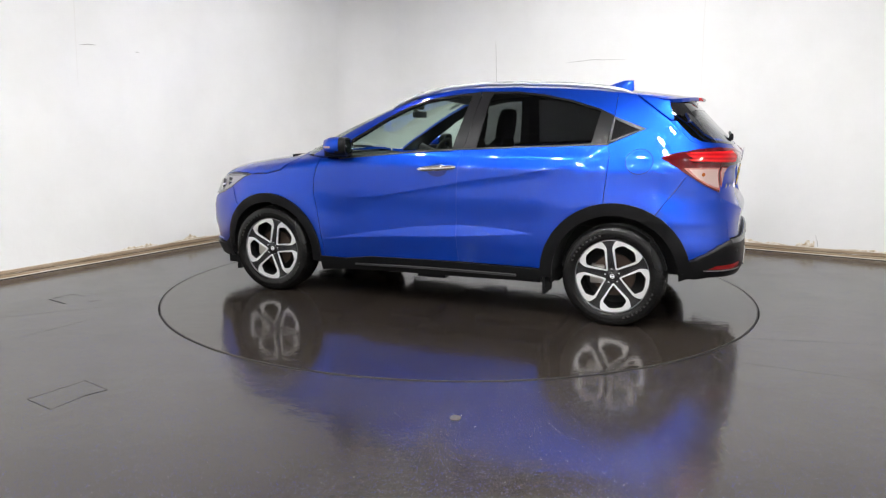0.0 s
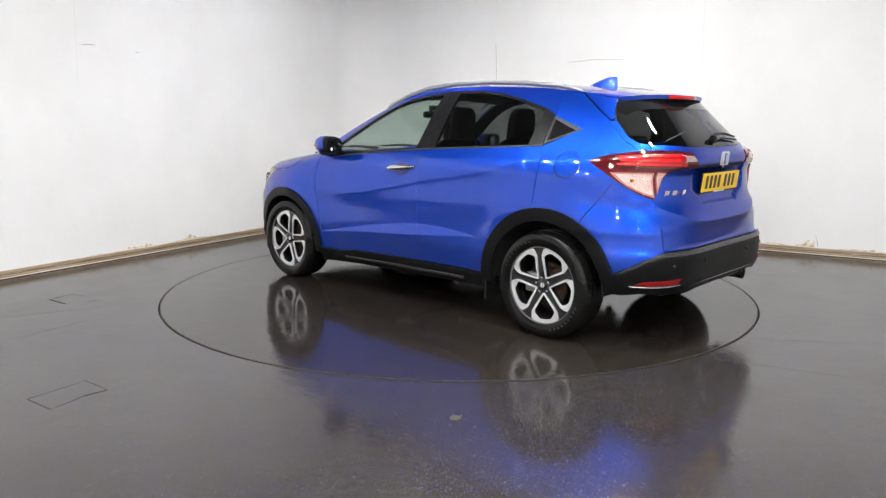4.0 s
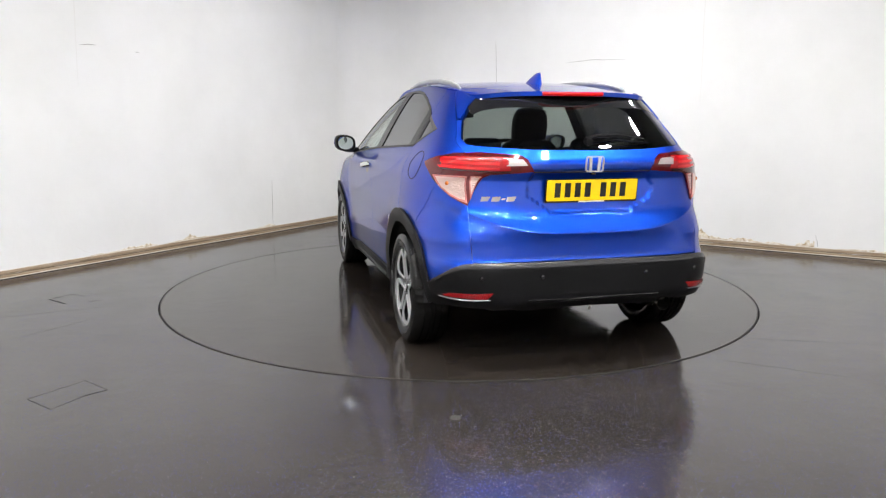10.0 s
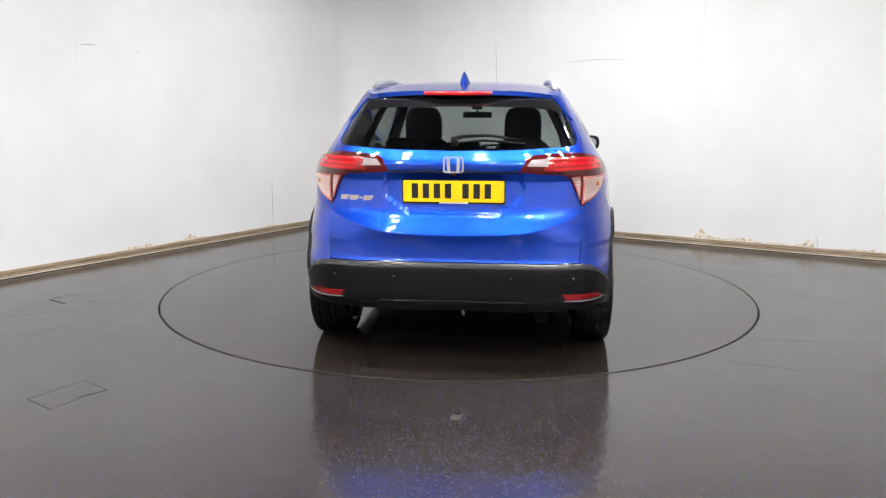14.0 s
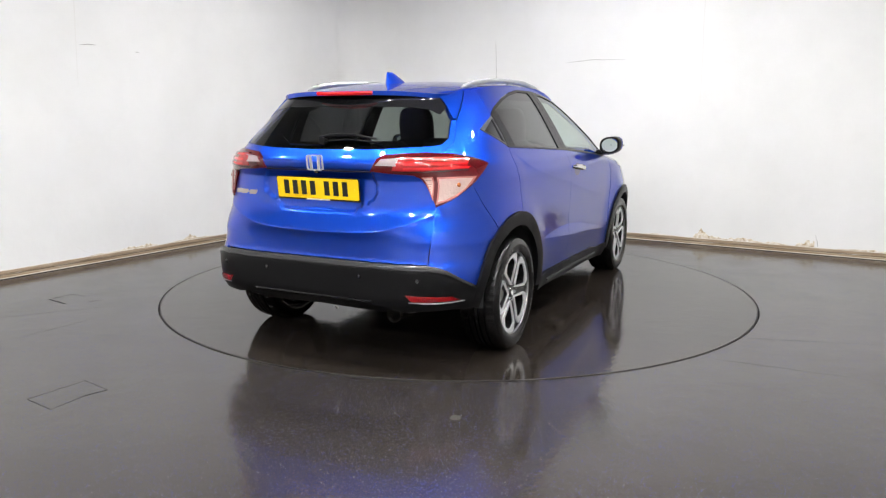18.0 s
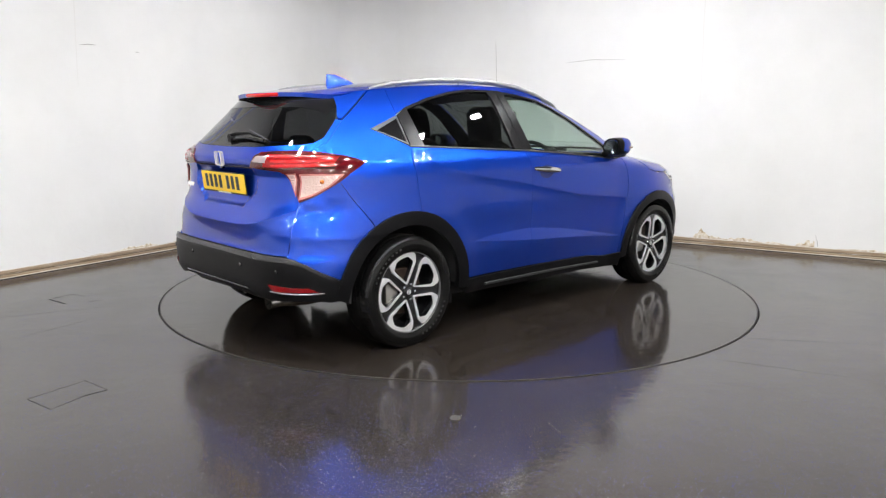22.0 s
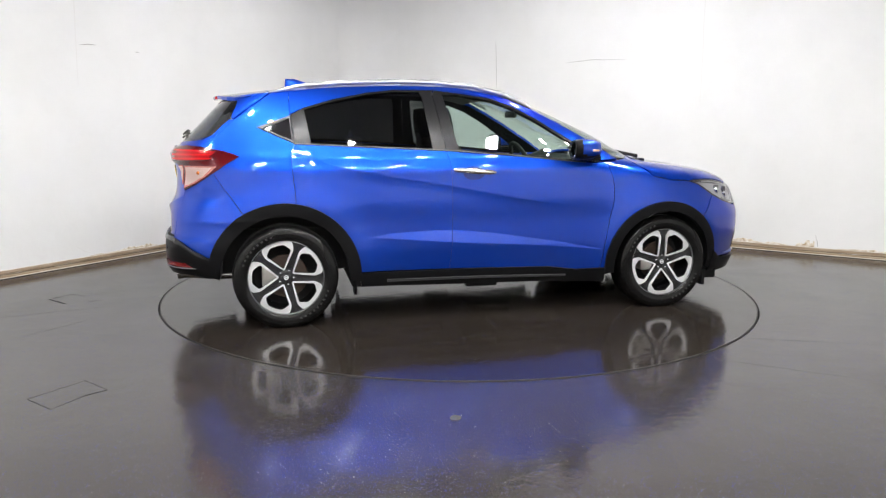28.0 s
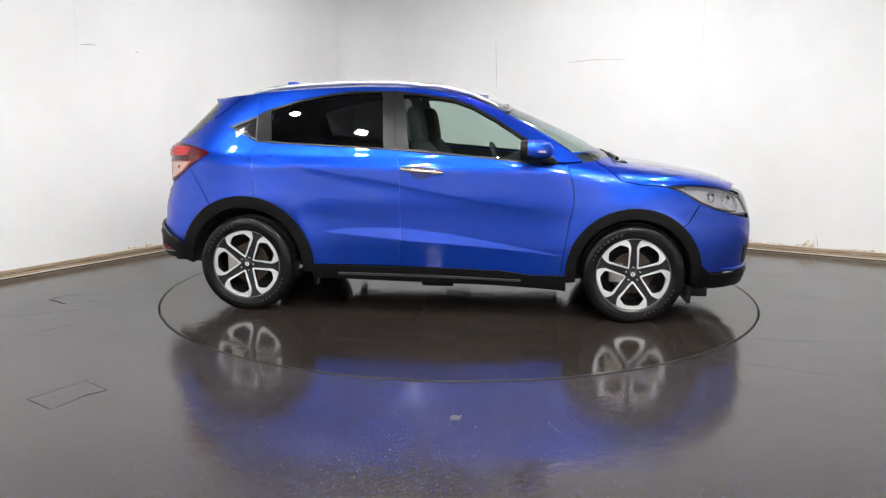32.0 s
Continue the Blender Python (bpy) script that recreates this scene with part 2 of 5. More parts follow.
# ---- the hall: two white walls meet in a corner, seen over the turntable ----
TURN = radians(59.64)
ALONG_L = Vector((math.cos(TURN), math.sin(TURN), 0))
ALONG_R = Vector((math.sin(TURN), -math.cos(TURN), 0))
CORNER = Vector((-1.268, 4.338, 0))
HEIGHT = 3.7
ROOM = Matrix((( *(-ALONG_L)[:2], 0, 0), (*ALONG_R[:2], 0, 0), (0, 0, 1, 0), (0, 0, 0, 1))).transposed()
ROOM.translation = CORNER            # room space: x back along the left wall, y along the right wall


def wall(name, a, b, thick=0.2, mat=WALL, label="white painted rendered wall with scuffs and hairline cracks"):
    """A wall from a to b (room space), its inner face on that line."""
    bm = bmesh.new()
    a, b = Vector((*a, 0)), Vector((*b, 0))
    d = (b - a).normalized()
    nrm = Vector((d.y, -d.x, 0))
    n = 40
    cols = []
    for i in range(n + 1):
        p = a + (b - a) * i / n
        cols.append([bm.verts.new(ROOM @ (p + nrm * off + Vector((0, 0, z)))) for off, z in ((0, -0.05), (0, HEIGHT), (thick, HEIGHT), (thick, -0.05))])
    for c0, c1 in zip(cols, cols[1:]):
        for k in range(4):
            bm.faces.new((c0[k], c0[(k + 1) % 4], c1[(k + 1) % 4], c1[k]))
    bm.faces.new(cols[0])
    bm.faces.new(cols[-1][::-1])
    return tagged(part(name, bm, mat, smooth=False), label, "wall", kind="structure")


LEN_L, LEN_R = 12.0, 10.5
wall("wall_left", (0, 0), (LEN_L, 0))
wall("wall_right", (0, LEN_R), (0, 0))
# two unseen walls, added pale so the car's paint reflects something bright
wall("wall_back", (LEN_L, 0), (LEN_L, LEN_R), mat=UNSEEN_WALL, label="plain pale wall behind the turntable hall")
wall("wall_side", (LEN_L, LEN_R), (0, LEN_R), mat=UNSEEN_WALL, label="plain pale side wall of the hall")

bm = bmesh.new()
R_DISC = 2.247
ring = []
# the floor sheet with the round pit of the turntable cut out
outer = [ROOM @ Vector(p) for p in ((-0.2, -0.2, 0), (LEN_L + 0.2, -0.2, 0), (LEN_L + 0.2, LEN_R + 0.2, 0), (-0.2, LEN_R + 0.2, 0))]
N = 128
inner_v = [bm.verts.new((2.258 * math.cos(2 * math.pi * i / N), 2.258 * math.sin(2 * math.pi * i / N), 0)) for i in range(N)]
low_v = [bm.verts.new((v.co.x, v.co.y, -0.06)) for v in inner_v]


def edge_of_room(a):
    d, best = Vector((math.cos(a), math.sin(a), 0)), 99
    for p, q in zip(outer, outer[1:] + outer[:1]):
        e = q - p
        den = d.x * e.y - d.y * e.x
        if abs(den) > 1e-9:
            k, s = (p.x * e.y - p.y * e.x) / den, (p.x * d.y - p.y * d.x) / den
            if k > 0 and -1e-6 <= s <= 1 + 1e-6:
                best = min(best, k)
    return d * best


far_v = [bm.verts.new(edge_of_room(2 * math.pi * i / N)) for i in range(N)]
for i in range(N):
    j = (i + 1) % N
    bm.faces.new((inner_v[i], far_v[i], far_v[j], inner_v[j]))
    bm.faces.new((inner_v[i], inner_v[j], low_v[j], low_v[i]))
floor_ob = tagged(part("floor", bm, FLOOR, smooth=False), "dark grey glossy resin floor with pale and blue flakes", "floor", kind="structure")
bm = bmesh.new()
lathe(bm, [(2.3, -0.06), (0.01, -0.06)], 64, Matrix.Rotation(radians(90), 4, "X"))
for v in bm.verts:
    v.co.z = -0.06
tagged(part("turntable_pit", bm, GAP, smooth=False), "black recess under the turntable", "floor", kind="structure")

bm = bmesh.new()
rim = [bm.verts.new((R_DISC * math.cos(2 * math.pi * i / N), R_DISC * math.sin(2 * math.pi * i / N), 0.002)) for i in range(N)]
rim2 = [bm.verts.new((v.co.x, v.co.y, -0.05)) for v in rim]
bm.faces.new(rim)
bm.faces.new(rim2[::-1])
for i in range(N):
    bm.faces.new((rim[i], rim2[i], rim2[(i + 1) % N], rim[(i + 1) % N]))
turntable = tagged(part("turntable", bm, DISC, smooth=False), "round dark resin turntable flush with the floor", "turntable")
# trim coloured paler than the disc to show the lit near edge
bm = bmesh.new()
rings = [[bm.verts.new((r * math.cos(2 * math.pi * i / N), r * math.sin(2 * math.pi * i / N), z)) for i in range(N)] for r, z in ((2.238, 0.0015), (2.240, 0.0032), (2.2472, 0.0032), (2.2474, -0.04))]
for a, b in zip(rings, rings[1:]):
    for i in range(N):
        bm.faces.new((a[i], a[(i + 1) % N], b[(i + 1) % N], b[i]))
part("edge_trim", bm, DISC_EDGE, turntable, "worn dark edge trim", smooth=False)

bm = bmesh.new()
box(bm, -0.2, -0.2, HEIGHT, LEN_L + 0.2, LEN_R + 0.2, HEIGHT + 0.15, m=ROOM)
tagged(part("ceiling", bm, CEILING, smooth=False), "plain dark grey ceiling", "ceiling", kind="structure")


def skirting(name, a, b):
    bm = bmesh.new()
    a, b = Vector((*a, 0)), Vector((*b, 0))
    d = (b - a).normalized()
    nrm = Vector((-d.y, d.x, 0))
    prof = [(-0.02, 0.0), (0.012, 0.0), (0.012, 0.006), (0.002, 0.010), (0.004, 0.034), (0.001, 0.038), (0.006, 0.050), (0.004, 0.070), (0.0, 0.076), (-0.02, 0.078)]
    n = 60
    cols = []
    for i in range(n + 1):
        p = a + (b - a) * i / n
        wob = 0.003 * noise.noise((i * 0.4, len(name), 0))
        cols.append([bm.verts.new(ROOM @ (p + nrm * (o + (wob if o else 0)) + Vector((0, 0, z + (wob if z > 0.03 else 0))))) for o, z in prof])
    for c0, c1 in zip(cols, cols[1:]):
        for k in range(len(prof)):
            f = bm.faces.new((c0[k], c0[(k + 1) % len(prof)], c1[(k + 1) % len(prof)], c1[k]))
            # cream top edge; the bead's highlight and the two shadow lines are painted in
            f.material_index = 1 if k in (2, 7, 8) else 2 if k in (1, 4) else 0
    bm.faces.new(cols[0])
    bm.faces.new(cols[-1][::-1])
    return tagged(part(name, bm, [TIMBER, PALE_EDGE, SHADOW_EDGE], smooth=False), "worn pale wooden skirting board along the wall", "skirting board", kind="structure")


skirting("baseboard_left", (0.02, 0.0), (LEN_L, 0.0))
skirting("baseboard_right", (0.0, LEN_R), (0.0, 0.02))


# the rounded inner corner of the two walls
bm = bmesh.new()
cols = []
for i in range(13):
    a = radians(90 * i / 12)
    cols.append([bm.verts.new(ROOM @ Vector((0.55 - 0.548 * math.sin(a), 0.55 - 0.548 * math.cos(a), z))) for z in (0.0, HEIGHT)])
for a, b in zip(cols, cols[1:]):
    bm.faces.new((a[0], b[0], b[1], a[1]))
back_ = [bm.verts.new(ROOM @ Vector((-0.05, -0.05, z))) for z in (0.0, HEIGHT)]
bm.faces.new((cols[-1][0], back_[0], back_[1], cols[-1][1]))
bm.faces.new((back_[0], cols[0][0], cols[0][1], back_[1]))
tagged(part("wall_cove", bm, WALL), "rounded white corner between the walls", "wall", kind="structure")


def on_left(s_, z, out=0.0):
    return ROOM @ Vector((s_, out, z))


def on_right(s_, z, out=0.0):
    return ROOM @ Vector((out, s_, z))


def crumble(name, place, a, b, heights, seed):
    """A ragged band of broken plaster on a wall, just over the skirting."""
    bm = bmesh.new()
    n = max(24, int((b - a) / 0.012))
    low, top, edge_ = [], [], []
    for i in range(n + 1):
        t = i / n
        k = t * (len(heights) - 1)
        j = min(int(k), len(heights) - 2)
        h = heights[j] + (heights[j + 1] - heights[j]) * (k - j)
        h += h * 0.8 * noise.noise((t * 30, seed, 0)) + 0.25 * h * noise.noise((t * 110, seed, 3))
        h = max(h, 0.002)
        low.append(bm.verts.new(place(a + (b - a) * t, 0.073, 0.001)))
        edge_.append(bm.verts.new(place(a + (b - a) * t, 0.075 + h * 0.75, 0.004 + 0.003 * noise.noise((t * 60, seed, 5)))))
        top.append(bm.verts.new(place(a + (b - a) * t, 0.075 + h, -0.001)))
    for r0, r1 in ((low, edge_), (edge_, top)):
        for i in range(n):
            bm.faces.new((r0[i], r0[i + 1], r1[i + 1], r1[i]))
    return tagged(part(name, bm, PLASTER), "crumbling yellowed plaster over the skirting board", "plaster damage", kind="structure")


crumble("plaster_damage_1", on_right, 4.42, 5.36, (0.004, 0.105, 0.05, 0.035, 0.018, 0.022, 0.04, 0.03, 0.03, 0.012, 0.008, 0.024, 0.01, 0.003), 1.3)
crumble("plaster_damage_7", on_right, 5.43, 5.60, (0.012, 0.045, 0.020, 0.070, 0.035, 0.055), 7.7)
crumble("plaster_damage_2", on_right, 3.90, 4.25, (0.003, 0.012, 0.006, 0.003), 2.1)
crumble("plaster_damage_3", on_right, 5.80, 6.45, (0.003, 0.010, 0.016, 0.008, 0.003), 3.7)
crumble("plaster_damage_4", on_left, 3.40, 4.15, (0.003, 0.028, 0.016, 0.030, 0.010, 0.004, 0.012, 0.003), 4.2)
crumble("plaster_damage_5", on_left, 2.70, 3.30, (0.003, 0.012, 0.012, 0.055, 0.012, 0.006, 0.003), 5.9)
crumble("plaster_damage_6", on_left, 1.72, 2.25, (0.003, 0.026, 0.012, 0.006, 0.003), 6.4)


def line_on(name, place, pts, wide, mat, label):
    """A hairline crack or scuff: a thin strip along points on a wall."""
    bm = bmesh.new()
    dense = []
    for (a, z), (b, w) in zip(pts, pts[1:]):
        dense += [(a + (b - a) * k / 8, z + (w - z) * k / 8) for k in range(8)]
    dense.append(pts[-1])
    rows = []
    for i, (a, z) in enumerate(dense):
        w = wide * (0.3 + 0.7 * math.sin(math.pi * min(max(i / (len(dense) - 1), 0.02), 0.98)))
        jx, jz = 0.004 * noise.noise((i * 0.6, a, 1)), 0.004 * noise.noise((i * 0.6, z, 7))
        steep = abs(pts[-1][1] - pts[0][1]) > abs(pts[-1][0] - pts[0][0])
        d = (w, 0) if steep else (0, w)
        rows.append([bm.verts.new(place(a + jx - d[0], z + jz - d[1], 0.0015)), bm.verts.new(place(a + jx + d[0], z + jz + d[1], 0.0015))])
    for r0, r1 in zip(rows, rows[1:]):
        bm.faces.new((r0[0], r0[1], r1[1], r1[0]))
    return tagged(part(name, bm, mat), label, "wall mark", kind="structure")


line_on("wall_scuff_1", on_left, [(3.92, 1.966), (4.0, 1.966), (4.085, 1.957)], 0.004, SCUFF, "grey scuff on the white wall")
line_on("wall_scuff_2", on_left, [(3.48, 1.934), (3.53, 1.937)], 0.003, SCUFF, "short grey scuff on the white wall")
line_on("wall_scuff_3", on_right, [(2.90, 1.962), (3.2, 1.985), (3.59, 1.972)], 0.003, SCUFF, "long thin scuff on the white wall")
line_on("wall_crack_1", on_left, [(1.792, 0.62), (1.795, 0.35), (1.80, 0.08)], 0.004, SCUFF, "hairline crack above the skirting board")
line_on("wall_crack_2", on_right, [(1.99, 2.25), (2.0, 2.0), (2.01, 1.70)], 0.003, SCUFF, "hairline crack in the white wall")
line_on("wall_seam_1", on_left, [(4.10, 3.0), (4.11, 2.3), (4.13, 1.6)], 0.006, SEAM, "faint panel seam in the wall")
line_on("wall_seam_2", on_right, [(4.40, 3.2), (4.40, 2.4), (4.41, 1.5)], 0.004, SEAM, "faint panel seam in the wall")
line_on("wall_stain_1", on_right, [(5.60, 0.20), (5.62, 0.14), (5.632, 0.08)], 0.003, SCUFF, "crack at the foot of the wall")
line_on("wall_stain_2", on_left, [(4.28, 0.19), (4.20, 0.13), (4.10, 0.09)], 0.004, SEAM, "yellowed stain at the foot of the wall")


# ---- floor hatches: fine open joints in the resin ----
def joint(points, wide, name="floor_hatch", label="cut-out cover in the resin floor with dark joints", kind_="floor hatch", mat=GAP):
    bm = bmesh.new()
    for (a, b, w) in points:
        a, b = Vector((*a, 0.0012)), Vector((*b, 0.0012))
        d = (b - a).normalized()
        nrm = Vector((-d.y, d.x, 0))
        n = 12
        rows = []
        for i in range(n + 1):
            p = a + (b - a) * i / n + nrm * 0.004 * noise.noise((i * 0.7, a.x, a.y))
            k = w * (0.6 + 0.8 * abs(noise.noise((i * 0.5, b.x, 2))))
            rows.append([bm.verts.new(p - nrm * k), bm.verts.new(p + nrm * k)])
        for r0, r1 in zip(rows, rows[1:]):
            bm.faces.new((r0[0], r0[1], r1[1], r1[0]))
    return tagged(part(name, bm, mat, smooth=False), label, kind_, kind="structure")


h1 = [(-2.036, -2.548), (-1.89, -2.288), (-1.716, -2.412), (-1.856, -2.669)]
joint([(h1[0], h1[1], 0.002), (h1[1], h1[2], 0.0015), (h1[2], (-1.79, -2.50), 0.005), ((-1.79, -2.50), h1[3], 0.002), (h1[3], h1[0], 0.002)], 0.003)
h2 = [(-3.008, -0.585), (-2.912, -0.42), (-2.614, -0.59), (-2.72, -0.76)]
joint([(h2[0], h2[1], 0.003), (h2[0], (-2.821, -0.716), 0.007), (h2[2], (-2.68, -0.64), 0.003), (h2[1], (-2.80, -0.48), 0.002)], 0.003)

joint([((1.44, -1.84), (2.20, -2.19), 0.0016)], 0.002, "floor_seam", "faint trowelled seam in the resin floor", "floor seam", SEAM_DARK)
joint([((1.76, -1.42), (2.56, -1.55), 0.0016)], 0.002, "floor_seam", "faint trowelled seam in the resin floor", "floor seam", SEAM_DARK)
joint([((-3.06, -1.10), (-2.43, -0.75), 0.0016)], 0.002, "floor_seam", "faint trowelled seam in the resin floor", "floor seam", SEAM_DARK)
joint([((-2.65, -1.54), (-2.38, -1.00), 0.0016)], 0.002, "floor_seam", "faint trowelled seam in the resin floor", "floor seam", SEAM_DARK)
joint([((-1.67, -2.41), (-1.61, -2.30), 0.0016)], 0.002, "floor_seam", "faint trowelled seam in the resin floor", "floor seam", SEAM_DARK)

# a pale chip in the resin
bm = bmesh.new()
ring = [bm.verts.new((-0.002 + 0.026 * (1 + 0.3 * noise.noise((i * 0.9, 1, 0))) * math.cos(2 * math.pi * i / 18), -2.715 + 0.03 * (1 + 0.3 * noise.noise((i * 0.9, 5, 0))) * math.sin(2 * math.pi * i / 18), 0.0012)) for i in range(18)]
bm.faces.new(ring)
tagged(part("floor_chip", bm, CHIP, smooth=False), "small pale chip in the resin floor", "floor mark", kind="structure")


# ---- LED spotlights: a ring over the turntable, and unseen extras added to brighten the hall ----
def ceiling_light(m):
    lamp = tagged(new("ceiling_light"), "square white LED spotlight under the ceiling, lit", "ceiling light", "LED spotlights under the ceiling")
    lamp.matrix_world = m
    bm = bmesh.new()
    box(bm, -0.085, -0.085, -0.06, 0.085, 0.085, 0.0, 0.008)
    part("housing", bm, SATIN, lamp, smooth=False)
    bm = bmesh.new()
    box(bm, -0.058, -0.058, -0.066, 0.058, 0.058, -0.055, 0.003)
    part("diffuser", bm, LAMP_GLOW, lamp, "glowing white diffuser", smooth=False)
    bm = bmesh.new()
    box(bm, -0.02, -0.02, 0.0, 0.02, 0.02, HEIGHT - 3.42 + 0.01, 0.004)
    part("stem", bm, SATIN, lamp, smooth=False)
    return lamp


first_light = ceiling_light(pose(2.65, -0.2, 3.42))
for a in (-24, -42, -58, -74, -90, -106, -122, -140):
    copy_thing(first_light, pose(2.65 * math.cos(radians(a)), 2.65 * math.sin(radians(a)), 3.42, 0, 0, a))
# from here on, unseen lamps added to brighten the walls, floor and car sides
for x in (-1.2, -0.48, 0.48, 1.4):
    copy_thing(first_light, pose(x, 0.95, 3.42))
for x in (-1.2, 0.0, 1.2, 2.4):
    copy_thing(first_light, pose(x, -4.4, 3.42))
for x, y in ((0.8, -5.9), (3.4, -3.6), (3.2, -6.2), (-4.1, -4.6), (-3.1, -1.7), (-3.2, -5.9), (1.5, -5.4)):
    copy_thing(first_light, pose(x, y, 3.42))
# larger unseen fill lamps, added over the hall's rear part
BROAD = Matrix.Diagonal((1.5, 1.5, 1.0, 1.0))
for x, y in ((8.2, 4.6), (10.8, 2.2), (10.6, 5.6), (8.2, 8.6), (10.8, 8.8), (7.2, 6.6)):
    copy_thing(first_light, ROOM @ pose(x, y, 3.42) @ BROAD)

# ---- body surface of the car: x forward, y left, z up, metres ----
def curve(z, knots):
    """Smooth monotone curve through (z, value) knots."""
    zs = [k[0] for k in knots]
    vs = [k[1] for k in knots]
    if z <= zs[0]:
        return vs[0]
    if z >= zs[-1]:
        return vs[-1]
    i = 0
    while z > zs[i + 1]:
        i += 1
    h = [zs[j + 1] - zs[j] for j in range(len(zs) - 1)]
    d = [(vs[j + 1] - vs[j]) / h[j] for j in range(len(h))]

    def slope(j):
        if j == 0:
            return d[0]
        if j == len(zs) - 1:
            return d[-1]
        return 0.0 if d[j - 1] * d[j] <= 0 else 2 * d[j - 1] * d[j] / (d[j - 1] + d[j])
    t = (z - zs[i]) / h[i]
    return ((2 * t**3 - 3 * t**2 + 1) * vs[i] + (t**3 - 2 * t**2 + t) * h[i] * slope(i)
            + (3 * t**2 - 2 * t**3) * vs[i + 1] + (t**3 - t**2) * h[i] * slope(i + 1))


WIDTH = [(0.20, 0.800), (0.30, 0.835), (0.42, 0.850), (0.50, 0.858), (0.64, 0.862), (0.80, 0.873), (0.98, 0.872), (1.06, 0.850),
         (1.12, 0.815), (1.27, 0.735), (1.40, 0.660), (1.50, 0.590), (1.56, 0.540)]
REAR = [(0.20, -1.93), (0.30, -2.00), (0.40, -2.055), (0.56, -2.053), (0.60, -2.036), (0.72, -2.035), (0.86, -1.995), (0.90, -1.993),
        (1.00, -1.990), (1.035, -2.003), (1.09, -2.012), (1.13, -1.985), (1.31, -1.815), (1.44, -1.690), (1.56, -1.57)]
FRONT = [(0.20, 2.10), (0.30, 2.13), (0.40, 2.14), (0.55, 2.158), (0.70, 2.147), (0.80, 2.12), (0.88, 2.05), (0.94, 1.90), (1.00, 1.58),
         (1.05, 1.25), (1.20, 0.95), (1.35, 0.62), (1.46, 0.35), (1.56, 0.0)]
REAR_N = [(0.20, 5.0), (0.50, 6.0), (0.70, 5.0), (0.90, 4.4), (1.56, 4.2)]
FRONT_N = [(0.20, 4.0), (0.45, 4.2), (0.62, 4.2), (0.76, 3.6), (0.90, 3.4), (1.05, 3.4), (1.20, 4.0), (1.56, 4.2)]
REAR_MID = -0.60
FRONT_MIDS = [(1.05, 0.30), (1.56, -0.52)]


def outline(u, z):
    """Plan outline at height z. u runs from 0 (rear middle) over 1 to 2 (straight side) to 3 (front middle); negative u: right side."""
    a, sign = abs(u), (1 if u >= 0 else -1)
    w, mid = curve(z, WIDTH), curve(z, FRONT_MIDS)
    if 1 <= a <= 2:
        x, y = REAR_MID + (a - 1) * (mid - REAR_MID), w
    else:
        rear = a < 1
        n = curve(z, REAR_N if rear else FRONT_N)
        al = (a if rear else 3 - a) * math.pi / 2
        c, s = abs(math.cos(al)), abs(math.sin(al))
        rho = (c**n + s**n) ** (-1 / n)
        if rear:
            x = REAR_MID - rho * c * (REAR_MID - curve(z, REAR))
        else:
            x = mid + rho * c * (curve(z, FRONT) - mid)
        y = w * rho * s
    return x, y * sign


def u_of_x(x, z):
    mid = curve(z, FRONT_MIDS)
    if REAR_MID <= x <= mid:
        return 1 + (x - REAR_MID) / (mid - REAR_MID)
    if x < REAR_MID:
        r, n = (REAR_MID - x) / (REAR_MID - curve(z, REAR)), curve(z, REAR_N)
    else:
        r, n = (x - mid) / (curve(z, FRONT) - mid), curve(z, FRONT_N)
    r = min(r, 0.9999)
    a = math.atan2((1 - r**n) ** (1 / n), r) / (math.pi / 2)
    return a if x < REAR_MID else 3 - a


def u_of_y(y, z, front=False):
    q, n = min(abs(y) / curve(z, WIDTH), 0.9999), curve(z, FRONT_N if front else REAR_N)
    a = math.atan2(q, (1 - q**n) ** (1 / n)) / (math.pi / 2)
    a = 3 - a if front else a
    return a if y >= 0 else -a


FACET_TOP = [(-0.76, 0.569), (-0.60, 0.588), (-0.30, 0.600), (0.0, 0.578), (0.26, 0.540), (0.56, 0.490), (0.86, 0.437)]
FACET_LOW = [(-0.76, 0.565), (-0.60, 0.552), (-0.25, 0.522), (0.0, 0.505), (0.26, 0.488), (0.56, 0.462), (0.86, 0.431)]
CREASE_UP = [(-1.23, 1.162), (-1.167, 1.119), (-1.048, 1.054), (-0.857, 1.001), (-0.597, 0.951), (-0.337, 0.912), (-0.188, 0.883), (0.145, 0.818), (0.405, 0.775), (0.775, 0.733)]
CREST = [(0.0, 0.727), (0.20, 0.731), (0.352, 0.742), (0.484, 0.773), (0.575, 0.802), (0.662, 0.838), (0.775, 0.889)]


def step(a, b, v):
    t = min(max((v - a) / (b - a), 0), 1)
    return t * t * (3 - 2 * t)


def wing_bulge(x, z):
    """How far the front wings swell over the plan outline."""
    return 0.036 * step(0.75, 1.30, x) * step(2.0, 1.55, x) * step(1.03, 0.95, z)


